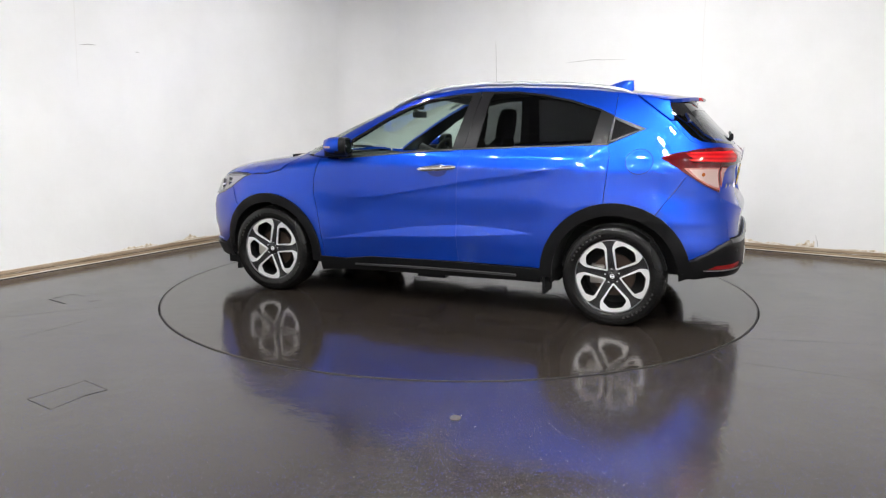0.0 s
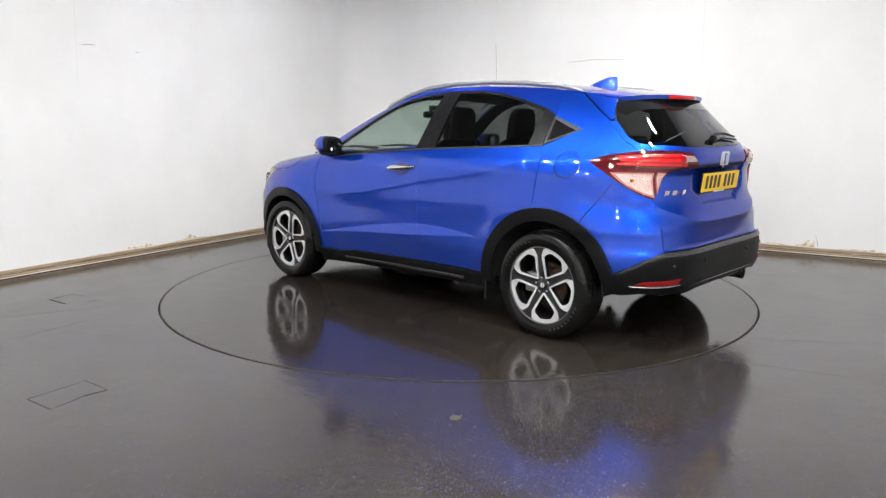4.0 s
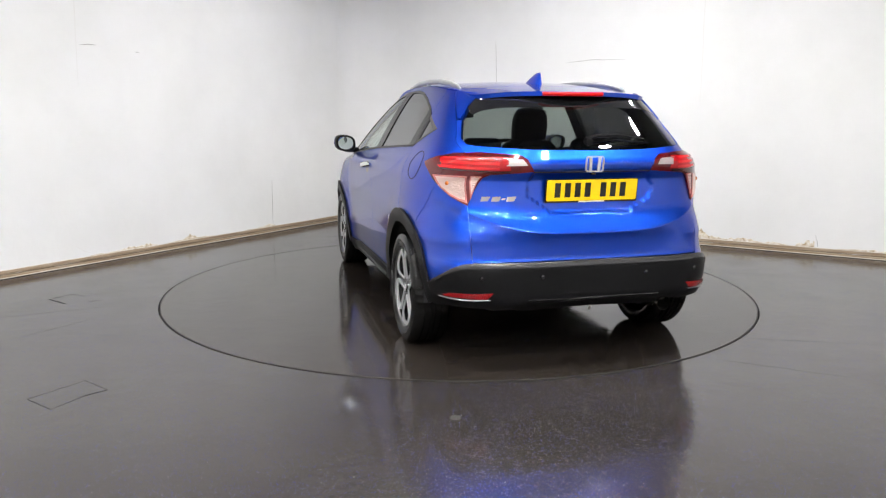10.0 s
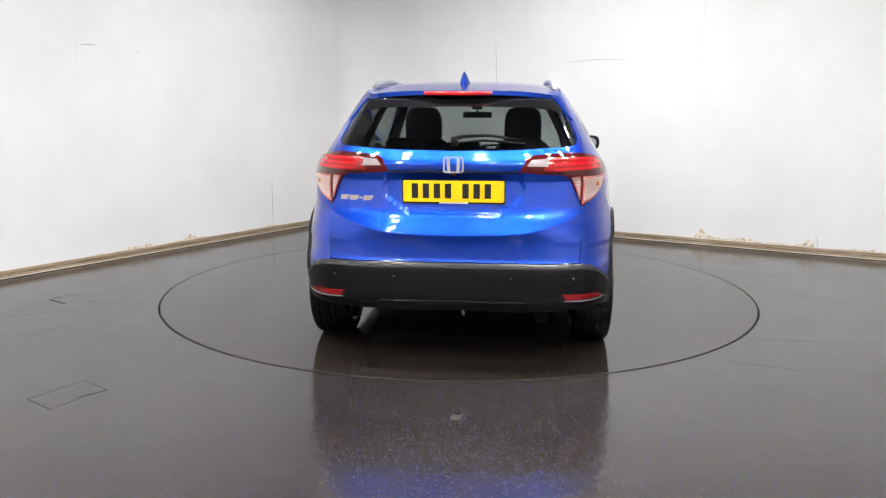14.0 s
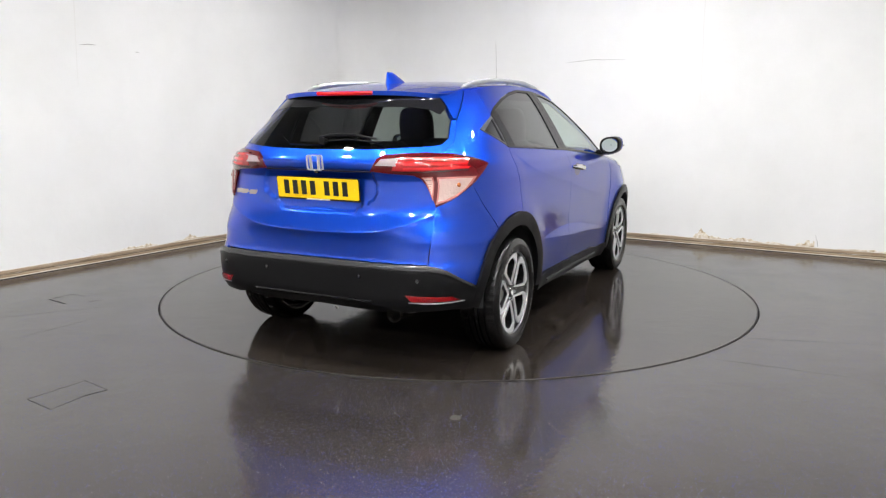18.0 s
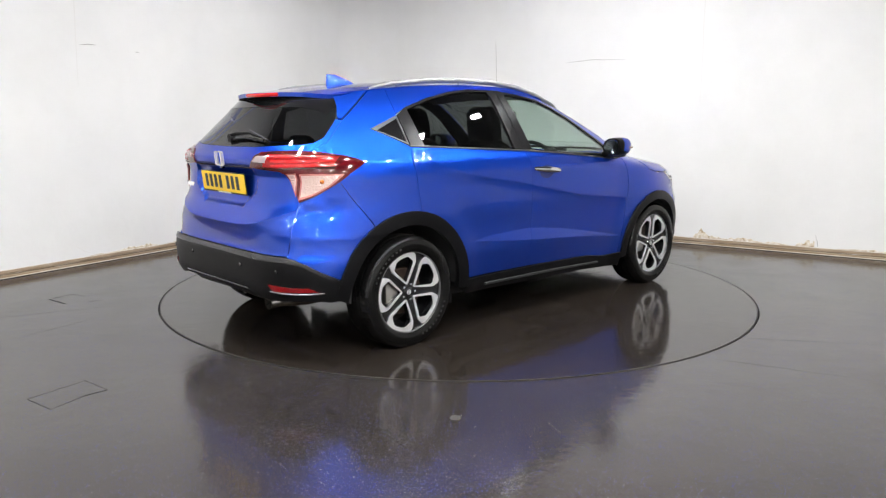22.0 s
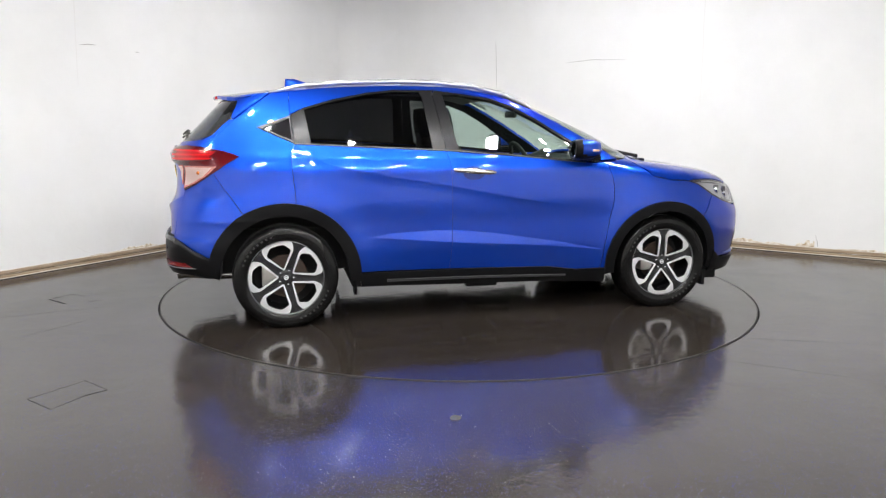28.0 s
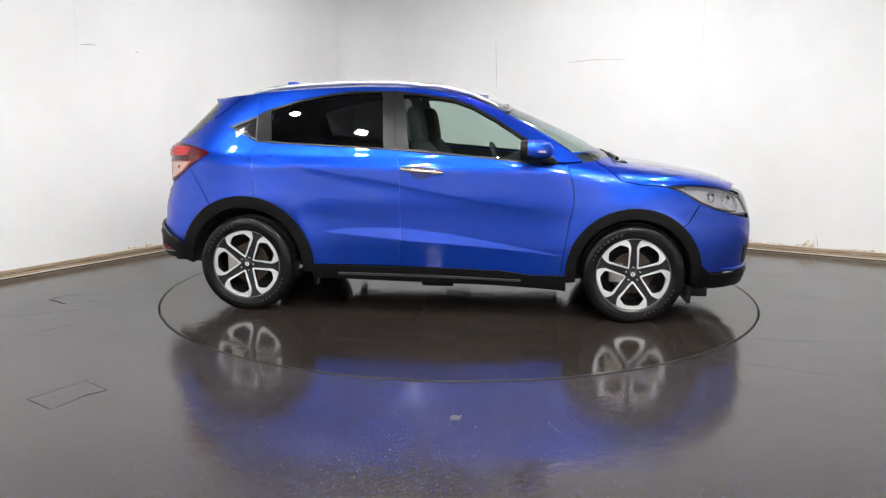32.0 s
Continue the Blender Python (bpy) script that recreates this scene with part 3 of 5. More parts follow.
def relief(x, z):
    """How far the side stands out from the plain skin: creases, hollow doors, flared arches."""
    out = wing_bulge(x, z)
    if -0.80 < x < 0.90 and z < 0.62:
        top, low_ = curve(x, FACET_TOP), curve(x, FACET_LOW)
        high = 0.17 * (top - low_) * step(-0.80, -0.70, x) * step(0.90, 0.80, x)
        if z < low_:
            out += high * math.exp(-(low_ - z) / 0.20)
        elif z < top:
            out += high * (top - z) / (top - low_)
    d = z - curve(x, CREASE_UP)
    fade = step(-1.25, -1.10, x) * step(0.85, 0.35, x)
    if fade and d < 0:
        q = math.hypot(d, 0.005) - 0.005
        out -= fade * 0.0075 * (1 - math.exp(-q / 0.04)) * math.exp(-q / 0.16)
    for cx, r0, high in ((-1.305, 0.47, 0.016), (1.305, 0.43, 0.016)):
        r = math.hypot(x - cx, z - 0.322)
        if z > 0.2 and r < 0.9:
            out += high * math.exp(-((r - r0) / 0.11) ** 2)
    return out


def skin(u, z):
    """A point of the body skin. Past u = 3 it runs on over the front middle to the right side."""
    if u > 3:
        u = u - 6
    x, y = outline(u, z)
    a = abs(u)
    if z < 1.2:
        side = step(0.35, 0.62, a) * step(2.75, 2.5, a)
        if side:
            y += math.copysign(1, y) * side * relief(x, z)
    if a < 0.62 and 0.58 < z < 1.07:
        q = abs(y)
        edge_y = 0.366 - 0.12 * step(0.93, 0.835, z) - 0.022 * step(0.97, 1.045, z)
        x += 0.020 * step(0.0, 0.020, edge_y - q) * step(0.824, 0.842, z) * step(1.050, 1.041, z)
        d = z - curve(q, CREST)
        x -= 0.017 * math.exp(-math.hypot(d, 0.003) / (0.06 if d > 0 else 0.035)) * step(0.62, 0.50, a)
    if 0.30 < a < 0.80 and 0.45 < z < 0.9:
        d = z - 0.692
        k = 0.010 * math.exp(-math.hypot(d, 0.002) / (0.045 if d > 0 else 0.05)) * step(0.32, 0.44, a) * step(0.80, 0.68, a)
        x -= k * math.cos(a * math.pi / 2)
        y += math.copysign(k * math.sin(a * math.pi / 2), y)
    return Vector((x, y, z))


def inside_skin(x, y, z):
    xr, xf, mid = curve(z, REAR), curve(z, FRONT), curve(z, FRONT_MIDS)
    if not xr < x < xf:
        return False
    if x < REAR_MID:
        r, n = (REAR_MID - x) / (REAR_MID - xr), curve(z, REAR_N)
    elif x > mid:
        r, n = (x - mid) / (xf - mid), curve(z, FRONT_N)
    else:
        r, n = 0, 4
    return abs(y) < curve(z, WIDTH) * (1 - r**n) ** (1 / n) + wing_bulge(x, z)


def top_skin(x, y):
    """The bonnet: the height at which the plan outline passes through (x, y)."""
    lo, hi = 0.6, 1.2
    for _ in range(22):
        m = (lo + hi) / 2
        if inside_skin(x, y, m):
            lo = m
        else:
            hi = m
    return Vector((x, y, lo))


ROOF_EDGE = [(-1.80, 1.425), (-1.36, 1.478), (-1.0, 1.515), (-0.5, 1.535), (-0.2, 1.530), (0.09, 1.495), (0.25, 1.45), (0.42, 1.37), (0.60, 1.275), (0.80, 1.16), (0.95, 1.065)]
ROOF_MID = [(-1.85, 1.452), (-1.45, 1.505), (-1.2, 1.532), (-0.8, 1.560), (-0.4, 1.565), (0.0, 1.545), (0.30, 1.495)]


def roof_skin(x, y):
    ze, zc = curve(x, ROOF_EDGE), curve(x, ROOF_MID)
    ye = abs(skin(u_of_x(max(x, -1.45), ze), ze).y)
    return Vector((x, y, zc - (zc - ze) * min(abs(y) / ye, 1.15) ** 2.6))


K = 1.5


def side_map(a, b):
    return skin(a / K, b)


def X(x, z):
    return ("x", x, z)


def Y(y, z):
    return ("y", y, z)


def F(y, z):
    return ("f", y, z)


def to_domain(kind, v, z):
    if kind == "x":
        return (u_of_x(v, z) * K, z)
    if kind == "y":
        return (u_of_y(v, z) * K, z)
    if kind == "f":
        u = u_of_y(abs(v), z, True)
        return ((u if v >= 0 else 6 - u) * K, z)
    return (v, z)


def trace(points, gapless=0.03, closed=True):
    """A dense outline in the skin's domain from corner points given by x, by y, or plain."""
    out = []
    n = len(points)
    for i in range(n if closed else n - 1):
        p, q = points[i], points[(i + 1) % n]
        if p[0] == q[0]:
            steps = max(1, int(math.hypot(q[1] - p[1], q[2] - p[2]) / gapless))
            out += [to_domain(p[0], p[1] + (q[1] - p[1]) * k / steps, p[2] + (q[2] - p[2]) * k / steps) for k in range(steps)]
        else:
            a, b = to_domain(*p), to_domain(*q)
            steps = max(1, int(math.hypot(b[0] - a[0], b[1] - a[1]) / gapless))
            out += [(a[0] + (b[0] - a[0]) * k / steps, a[1] + (b[1] - a[1]) * k / steps) for k in range(steps)]
    if not closed:
        out.append(to_domain(*points[-1]))
    return out


def flat(points, gapless=0.03):
    return trace([("p", *p) for p in points], gapless)


def area(poly):
    return sum(a[0] * b[1] - b[0] * a[1] for a, b in zip(poly, poly[1:] + poly[:1])) / 2


def inset(poly, d):
    if area(poly) < 0:
        poly = poly[::-1]
    clean = [p for i, p in enumerate(poly) if math.dist(p, poly[i - 1]) > 1e-4]
    out, n = [], len(clean)
    for i in range(n):
        a, b, c = Vector(clean[i - 1]), Vector(clean[i]), Vector(clean[(i + 1) % n])
        e, f = (b - a).normalized(), (c - b).normalized()
        n1, n2 = Vector((-e.y, e.x)), Vector((-f.y, f.x))
        m = n1 + n2
        m = m / max(m.dot(m) / 2, 0.35) if m.length > 1e-6 else n1
        out.append(tuple(b + m * d))
    return out


def in_poly(p, poly):
    x, y, hit = p[0], p[1], False
    for (x0, y0), (x1, y1) in zip(poly, poly[1:] + poly[:1]):
        if (y0 > y) != (y1 > y) and x < (x1 - x0) * (y - y0) / (y1 - y0) + x0:
            hit = not hit
    return hit


def sheet(poly, fmap=side_map, spacing=0.03, offset=0.0, depth=0.012, gap=0.0012, hole=None, crown=0.0, ridges=()):
    """Corners, faces and normals of a panel: an outline filled, laid on the skin, with a rim of its depth and a back."""
    poly = inset(poly, gap)
    rims = [poly]
    if hole:
        rims.append(inset(hole, 0)[::-1])
    pts, edges = [], []
    for rim_ in rims:
        s = len(pts)
        pts += rim_
        edges += [(s + i, s + (i + 1) % len(rim_)) for i in range(len(rim_))]
    bound = np.array(pts)
    nb = len(pts)
    lo, hi = bound.min(0), bound.max(0)
    extra = []
    for i in range(int((hi[0] - lo[0]) / spacing) + 1):
        for j in range(int((hi[1] - lo[1]) / spacing) + 1):
            q = (lo[0] + (i + 0.5 + 0.25 * (j % 2)) * spacing, lo[1] + (j + 0.5) * spacing)
            if np.min(np.sum((bound - q) ** 2, 1)) > (0.55 * spacing) ** 2 and in_poly(q, poly) and not (hole and in_poly(q, hole)):
                extra.append(q)
    for kind, line, span, ups in ridges:
        for i in range(int((span[1] - span[0]) / 0.011)):
            v = span[0] + i * 0.011
            for up in ups:
                q = to_domain(kind, v, curve(abs(v) if kind == "y" else v, line) + up)
                if np.min(np.sum((bound - q) ** 2, 1)) > 0.008**2 and in_poly(q, poly):
                    extra.append(q)
    from_cdt = delaunay([Vector(p) for p in pts + extra], edges, [], 1, 1e-6)
    vs2, fs, origin = from_cdt[0], from_cdt[2], from_cdt[3]
    faces = []
    for f in fs:
        c = sum((vs2[i] for i in f), Vector((0, 0))) / 3
        if in_poly(c, poly) and not (hole and in_poly(c, hole)):
            faces.append(tuple(f))
    pos, nor = [], []
    e = 0.002
    for v in vs2:
        a, b = v
        p = fmap(a, b)
        n = (fmap(a + e, b) - fmap(a - e, b)).cross(fmap(a, b + e) - fmap(a, b - e)).normalized()
        pos.append(p)
        nor.append(n)
    # the sense in which the map turns: outward normals point away from the car's middle
    mid = Vector((-0.1, 0, 0.75))
    if sum((p - mid).dot(n) for p, n in zip(pos, nor)) < 0:
        nor = [-n for n in nor]
    old = {}
    for i, o in enumerate(origin):
        for k in o:
            old[k] = i
    loops = []
    s = 0
    for rim_ in rims:
        loop = []
        for k in range(s, s + len(rim_)):
            if k in old and (not loop or loop[-1] != old[k]):
                loop.append(old[k])
        loops.append(loop)
        s += len(rim_)
    if crown:
        dist = np.sqrt(np.min(np.sum((np.array([tuple(v) for v in vs2])[:, None] - bound[None]) ** 2, 2), 1))
        lift = [offset + crown * step(0, 0.03, float(k)) for k in dist]
    else:
        lift = [offset] * len(pos)
    top = [p + n * h for p, n, h in zip(pos, nor, lift)]
    back = [p + n * (offset - depth) for p, n in zip(pos, nor)]
    return top, back, nor, faces, loops


def panel(name, poly, materials, parent, label="", mirror=False, back=True, **how):
    """A body panel as one mesh. materials: outside and rim, then the back. mirror: on the right side."""
    top, low, nor, faces, loops = poly if isinstance(poly, tuple) else sheet(poly, **how)
    if mirror:
        flip = lambda vs: [Vector((v.x, -v.y, v.z)) for v in vs]
        top, low, nor = flip(top), flip(low), flip(nor)
    n = len(top)
    verts = top + low
    polys, slot, kind = [], [], []
    for f in faces:
        a, b, c = f
        if (top[b] - top[a]).cross(top[c] - top[a]).dot(nor[a] + nor[b] + nor[c]) < 0:
            f = (a, c, b)
        polys.append(f)
        slot.append(0)
        kind.append(1)
        if back:
            polys.append((f[0] + n, f[2] + n, f[1] + n))
            slot.append(1)
            kind.append(0)
    third = {}
    for a, b, c in faces:
        third[frozenset((a, b))], third[frozenset((b, c))], third[frozenset((a, c))] = c, a, b
    for loop in loops:
        for i in range(len(loop)):
            a, b = loop[i], loop[(i + 1) % len(loop)]
            if a != b:
                c = third.get(frozenset((a, b)))
                q = (top[b] - top[a]).cross(low[b] - top[a])
                if c is not None and q.dot((top[a] + top[b]) / 2 - top[c]) < 0:
                    a, b = b, a
                polys.append((a, b, b + n, a + n))
                slot.append(0)
                kind.append(0)
    mesh = bpy.data.meshes.new(name)
    mesh.from_pydata([tuple(v) for v in verts], [], polys)
    mesh.polygons.foreach_set("material_index", slot)
    mesh.polygons.foreach_set("use_smooth", [True] * len(polys))
    normals = []
    for f, k in zip(polys, kind):
        if k:
            normals += [tuple(nor[i]) for i in f]
        else:
            a, b, c = (verts[i] for i in f[:3])
            q = (b - a).cross(c - a)
            normals += [tuple(q.normalized()) if q.length > 1e-12 else (0, 0, 1)] * len(f)
    mesh.normals_split_custom_set(normals)
    if not isinstance(materials, (list, tuple)):
        materials = [materials, TRIM]
    return finish(name, mesh, materials, parent, label)


def both(name, poly, materials, parent, label="", **how):
    """The same panel on the left and on the right."""
    back = how.pop("back", True)
    made = sheet(poly, **how)
    return [panel(name, made, materials, parent, label, False, back), panel(name, made, materials, parent, label, True, back)]


def arc(cx, r, a0, a1, n=28):
    return [X(cx + r * math.cos(radians(a0 + (a1 - a0) * i / n)), 0.322 + r * math.sin(radians(a0 + (a1 - a0) * i / n))) for i in range(n + 1)]


def mirrored(bm):
    for v in bm.verts:
        v.co.y = -v.co.y
    bmesh.ops.reverse_faces(bm, faces=bm.faces)
    return bm


car = tagged(new("car"), "blue metallic compact SUV parked on the turntable", "car")

# ---- painted panels ----
DOOR_RIDGES = (("x", FACET_TOP, (-0.80, 0.90), (0.014, 0.004, -0.003)), ("x", FACET_LOW, (-0.80, 0.90), (0.016, 0.004, -0.004, -0.014, -0.032)),
               ("x", CREASE_UP, (-1.24, 0.85), (0.018, 0.004, -0.002, -0.009, -0.02, -0.04, -0.065)))
TAIL_RIDGES = (("y", CREST, (-0.66, 0.66), (0.03, 0.014, 0.004, -0.003, -0.011, -0.026)),)
BELT_R = [X(-0.259, 1.112), X(-0.75, 1.136), X(-1.226, 1.160)]
GAP_MID = [X(-0.241, 0.340), X(-0.226, 0.53), X(-0.228, 0.87), X(-0.241, 1.033), X(-0.259, 1.112)]
GAP_FRONT = [X(0.832, 0.300), X(0.863, 0.512), X(0.884, 0.644), X(0.911, 0.782), X(0.909, 0.872), X(0.889, 0.951), X(0.863, 1.034)]
GAP_REAR = [X(-1.226, 1.160), X(-1.25, 1.097), X(-1.247, 1.0), X(-1.232, 0.85)]
front_doors = both("front_door", trace(GAP_FRONT + [X(0.75, 1.030), X(0.547, 1.045), X(0.115, 1.085)] + GAP_MID[::-1] + [X(0.0, 0.336), X(0.45, 0.325), X(0.66, 0.298)]), [PAINT, TRIM], car, "blue front door", depth=0.03, spacing=0.022, ridges=DOOR_RIDGES)
rear_doors = both("rear_door", trace(GAP_MID + BELT_R[1:] + GAP_REAR[1:] + arc(-1.305, 0.475, 81, 10)[:-1] + [X(-0.845, 0.340)]), [PAINT, TRIM], car, "blue rear door", depth=0.03, spacing=0.022, ridges=DOOR_RIDGES)
quarter = trace([X(-1.25, 1.345), X(-1.25, 1.488), X(-1.362, 1.478), X(-1.59, 1.31), X(-1.72, 1.19), Y(0.640, 1.13), Y(0.655, 1.0), X(-1.72, 0.985), X(-1.55, 0.735)]
                + arc(-1.305, 0.475, 121, 81) + GAP_REAR[::-1] + [X(-1.457, 1.262), X(-1.245, 1.340)])
both("rear_quarter_panel", quarter, [PAINT, TRIM], car, "blue rear wing", depth=0.03, gap=0.0007)
both("bumper_corner", trace([X(-1.72, 0.985), Y(0.655, 1.0), Y(0.660, 0.875), Y(0.652, 0.575), Y(0.739, 0.552), X(-1.732, 0.444)] + arc(-1.305, 0.475, 164, 121)), [PAINT, TRIM], car, "blue rear bumper corner", depth=0.02, gap=0.0007)
rail_low = [X(-1.25, 1.345), X(-1.155, 1.388), X(-0.962, 1.444), X(-0.761, 1.485), X(-0.577, 1.507), X(-0.30, 1.507), X(-0.10, 1.485), X(0.092, 1.457), X(0.228, 1.41), X(0.387, 1.328), X(0.52, 1.243), X(0.68, 1.145), X(0.81, 1.045)]
rail_top = [X(x, z) for x, z in ROOF_EDGE[::-1] if -1.2 < x] + [X(-1.25, 1.488)]
both("roof_side_rail", trace(rail_low + [X(0.97, 1.05)] + rail_top), [PAINT, TRIM], car, "blue windscreen pillar and roof side", depth=0.025)
HOOD_SIDE = [(x, outline(u_of_x(x, z), z)[1] + wing_bulge(x, z) - 0.0006) for x, z in ((1.06, 1.048), (1.12, 1.002), (1.204, 0.934), (1.33, 0.908), (1.496, 0.897), (1.606, 0.903), (1.72, 0.899), (1.85, 0.880), (1.95, 0.855))] + [(2.03, 0.32), (2.05, 0.0)]
hood = flat([(1.27, 0.0), (1.22, 0.35)] + HOOD_SIDE[:-1] + [(2.05, 0.0)] + [(x, -y) for x, y in HOOD_SIDE[:-1][::-1]] + [(1.22, -0.35)])
panel("bonnet", hood, [PAINT, TRIM], car, "blue bonnet", fmap=top_skin, spacing=0.05, depth=0.02, gap=-0.0008)
fender = trace(GAP_FRONT + [X(0.97, 1.045), X(1.05, 1.05), X(1.12, 1.002), X(1.204, 0.932), X(1.33, 0.905), X(1.496, 0.893), X(1.578, 0.866), X(1.719, 0.788), X(1.634, 0.662)] + arc(1.305, 0.435, 48, 172) + [X(0.868, 0.302)])
both("front_wing", fender, [PAINT, TRIM], car, "blue front wing", depth=0.03)


def right(points):
    """Points of the left front side, as plain domain points on the right."""
    out = []
    for k, v, z in points:
        a, b = to_domain(k, v, z)
        out.append(("p", 6 * K - a, b))
    return out


left_low = [F(0.6, 0.32), X(1.81, 0.33), X(1.722, 0.40)] + arc(1.305, 0.435, 15, 47, 8)
left_up = [X(1.634, 0.662), X(1.719, 0.786), X(1.838, 0.738), X(1.964, 0.703), F(0.50, 0.66)]
panel("front_bumper", trace([("p", *to_domain(*q)) for q in left_low + left_up] + right(left_up)[::-1] + right(left_low)[::-1]), [PAINT, TRIM], car, "blue front bumper", depth=0.02, spacing=0.04)
low = [X(1.722, 0.395), X(1.81, 0.325), F(0.6, 0.315)]
low2 = [F(0.6, 0.225), X(1.84, 0.225), X(1.70, 0.24)]
panel("front_lower_bumper", trace([("p", *to_domain(*q)) for q in low] + right(low)[::-1] + right(low2[::-1]) + [("p", *to_domain(*q)) for q in low2]), [BLACK, TRIM], car, "black plastic lower front bumper", offset=0.022, depth=0.02, spacing=0.05)
panel("grille", trace([F(0.50, 0.668), F(0.52, 0.83), F(-0.52, 0.83), F(-0.50, 0.668)]), [GLOSS_BLACK, TRIM], car, "gloss black grille", depth=0.02, spacing=0.05)

roof = flat([(0.30, 0.0), (0.275, 0.3), (0.20, 0.575), (0.0, 0.585), (-0.4, 0.565), (-0.8, 0.57), (-1.2, 0.575), (-1.362, 0.548), (-1.40, 0.3), (-1.41, 0.0),
             (-1.40, -0.3), (-1.362, -0.548), (-1.2, -0.575), (-0.8, -0.57), (-0.4, -0.565), (0.0, -0.585), (0.20, -0.575), (0.275, -0.3)])
panel("roof", roof, [PAINT, LINING], car, "blue roof", fmap=roof_skin, spacing=0.05, depth=0.03)

# ---- tailgate ----
edge = [Y(0.652, 0.588), Y(0.660, 0.875), Y(0.655, 1.0), Y(0.640, 1.13), X(-1.72, 1.19), X(-1.59, 1.31)]
glass_edge = [X(-1.625, 1.312), X(-1.725, 1.216), X(-1.785, 1.186), Y(0.594, 1.178), Y(0.489, 1.172), Y(0.31, 1.161), Y(0.0, 1.156)]
half = edge + glass_edge
tail = trace([("p", *to_domain(*q)) for q in half] + [("p", -to_domain(*q)[0], q[2]) for q in half[::-1]])
tailgate = panel("tailgate", tail, [PAINT, TRIM], car, "blue tailgate", depth=0.02, spacing=0.018, ridges=TAIL_RIDGES)
gl = [Y(0.0, 1.158), Y(0.31, 1.163), Y(0.489, 1.174), Y(0.594, 1.180), X(-1.783, 1.188), X(-1.723, 1.218), X(-1.623, 1.314), X(-1.60, 1.35), Y(0.572, 1.39), Y(0.53, 1.448), Y(0.0, 1.455)]
rear_window = panel("rear_window", trace([("p", *to_domain(*q)) for q in gl] + [("p", -to_domain(*q)[0], q[2]) for q in gl[1:-1][::-1]]), [REAR_GLASS, REAR_GLASS], car, "dark tinted rear window", depth=0.004, offset=-0.004, back=False)

fr = [Y(0.0, 1.385), Y(0.40, 1.380), Y(0.505, 1.366), Y(0.560, 1.340), Y(0.565, 1.39), Y(0.53, 1.446), Y(0.0, 1.453)]
panel("frit_band", trace([("p", *to_domain(*q)) for q in fr] + [("p", -to_domain(*q)[0], q[2]) for q in fr[1:-1][::-1]]), [GLOSS_BLACK, TRIM], rear_window, "black printed band along the top of the glass", depth=0.002, offset=-0.002)


def spoiler_skin(x, y):
    """The roof run on rearwards, its outer corners drooping into the fins."""
    p = roof_skin(x, y)
    p.z -= 0.014 * min(abs(y) / 0.556, 1.0) ** 5 * step(-1.42, -1.62, x)
    return p


sp = [(-1.368, 0.556), (-1.46, 0.554), (-1.53, 0.541), (-1.59, 0.510), (-1.64, 0.458), (-1.68, 0.375), (-1.712, 0.25), (-1.735, 0.12), (-1.74, 0.0)]
spoil = flat(sp + [(x, -y) for x, y in sp[:-1][::-1]] + [(-1.405, -0.3), (-1.415, 0.0), (-1.405, 0.3)])
spoiler = panel("roof_spoiler", spoil, [PAINT, GLOSS_BLACK], tailgate, "blue roof spoiler with black underside", fmap=spoiler_skin, spacing=0.05, depth=0.024)
both("spoiler_fin", trace([X(-1.371, 1.478), X(-1.46, 1.470), X(-1.54, 1.460), X(-1.60, 1.450), Y(0.50, 1.446), Y(0.53, 1.42), Y(0.562, 1.385), Y(0.590, 1.345), X(-1.61, 1.318), X(-1.590, 1.316)]), [PAINT, GLOSS_BLACK], tailgate, depth=0.03, offset=0.004)
bm = bmesh.new()
n = 12
pts = [roof_skin(-1.742 + 0.1 * (abs(i / n - 0.5)) ** 2, (i / n - 0.5) * 0.36) + Vector((-0.002, 0, -0.013)) for i in range(n + 1)]
tube(bm, pts, 0.012, 6)
part("brake_light", bm, RED_BAR, tailgate, "red high-level brake light")

# ---- black cladding ----
both("rear_arch_trim", trace(arc(-1.305, 0.478, -4, 176, 44) + arc(-1.305, 0.402, 180, -4, 40)), [BLACK, BLACK], car, "black plastic wheel arch trim", offset=0.016, depth=0.05, spacing=0.025, gap=0.0)
both("front_arch_trim", trace(arc(1.305, 0.438, -8, 188, 44) + arc(1.305, 0.372, 188, -8, 40)), [BLACK, BLACK], car, "black plastic wheel arch trim", offset=0.016, depth=0.05, spacing=0.025, gap=0.0)
both("side_skirt", trace([X(-0.84, 0.335), X(0.0, 0.338), X(0.45, 0.328), X(0.66, 0.300), X(0.87, 0.305), X(0.88, 0.20), X(0.4, 0.225), X(-0.3, 0.235), X(-0.83, 0.245)]), [BLACK, BLACK], car, "black plastic side skirt", offset=0.014, depth=0.06)
# the skirt's reflected bright line, put on as a grey strip
both("skirt_strip", trace([X(-0.66, 0.29), X(0.0, 0.288), X(0.58, 0.272), X(0.58, 0.262), X(0.0, 0.275), X(-0.66, 0.277)]), [FRAME_GREY, BLACK], car, "satin grey moulding on the skirt", offset=0.026, depth=0.02, gap=0.0)
bl = [X(-1.732, 0.442), Y(0.739, 0.550), Y(0.70, 0.570), Y(0.652, 0.578), Y(0.0, 0.580)]
bl_low = [Y(0.0, 0.375), Y(0.40, 0.372), Y(0.52, 0.352), Y(0.74, 0.355), X(-1.80, 0.340), X(-1.715, 0.345)]
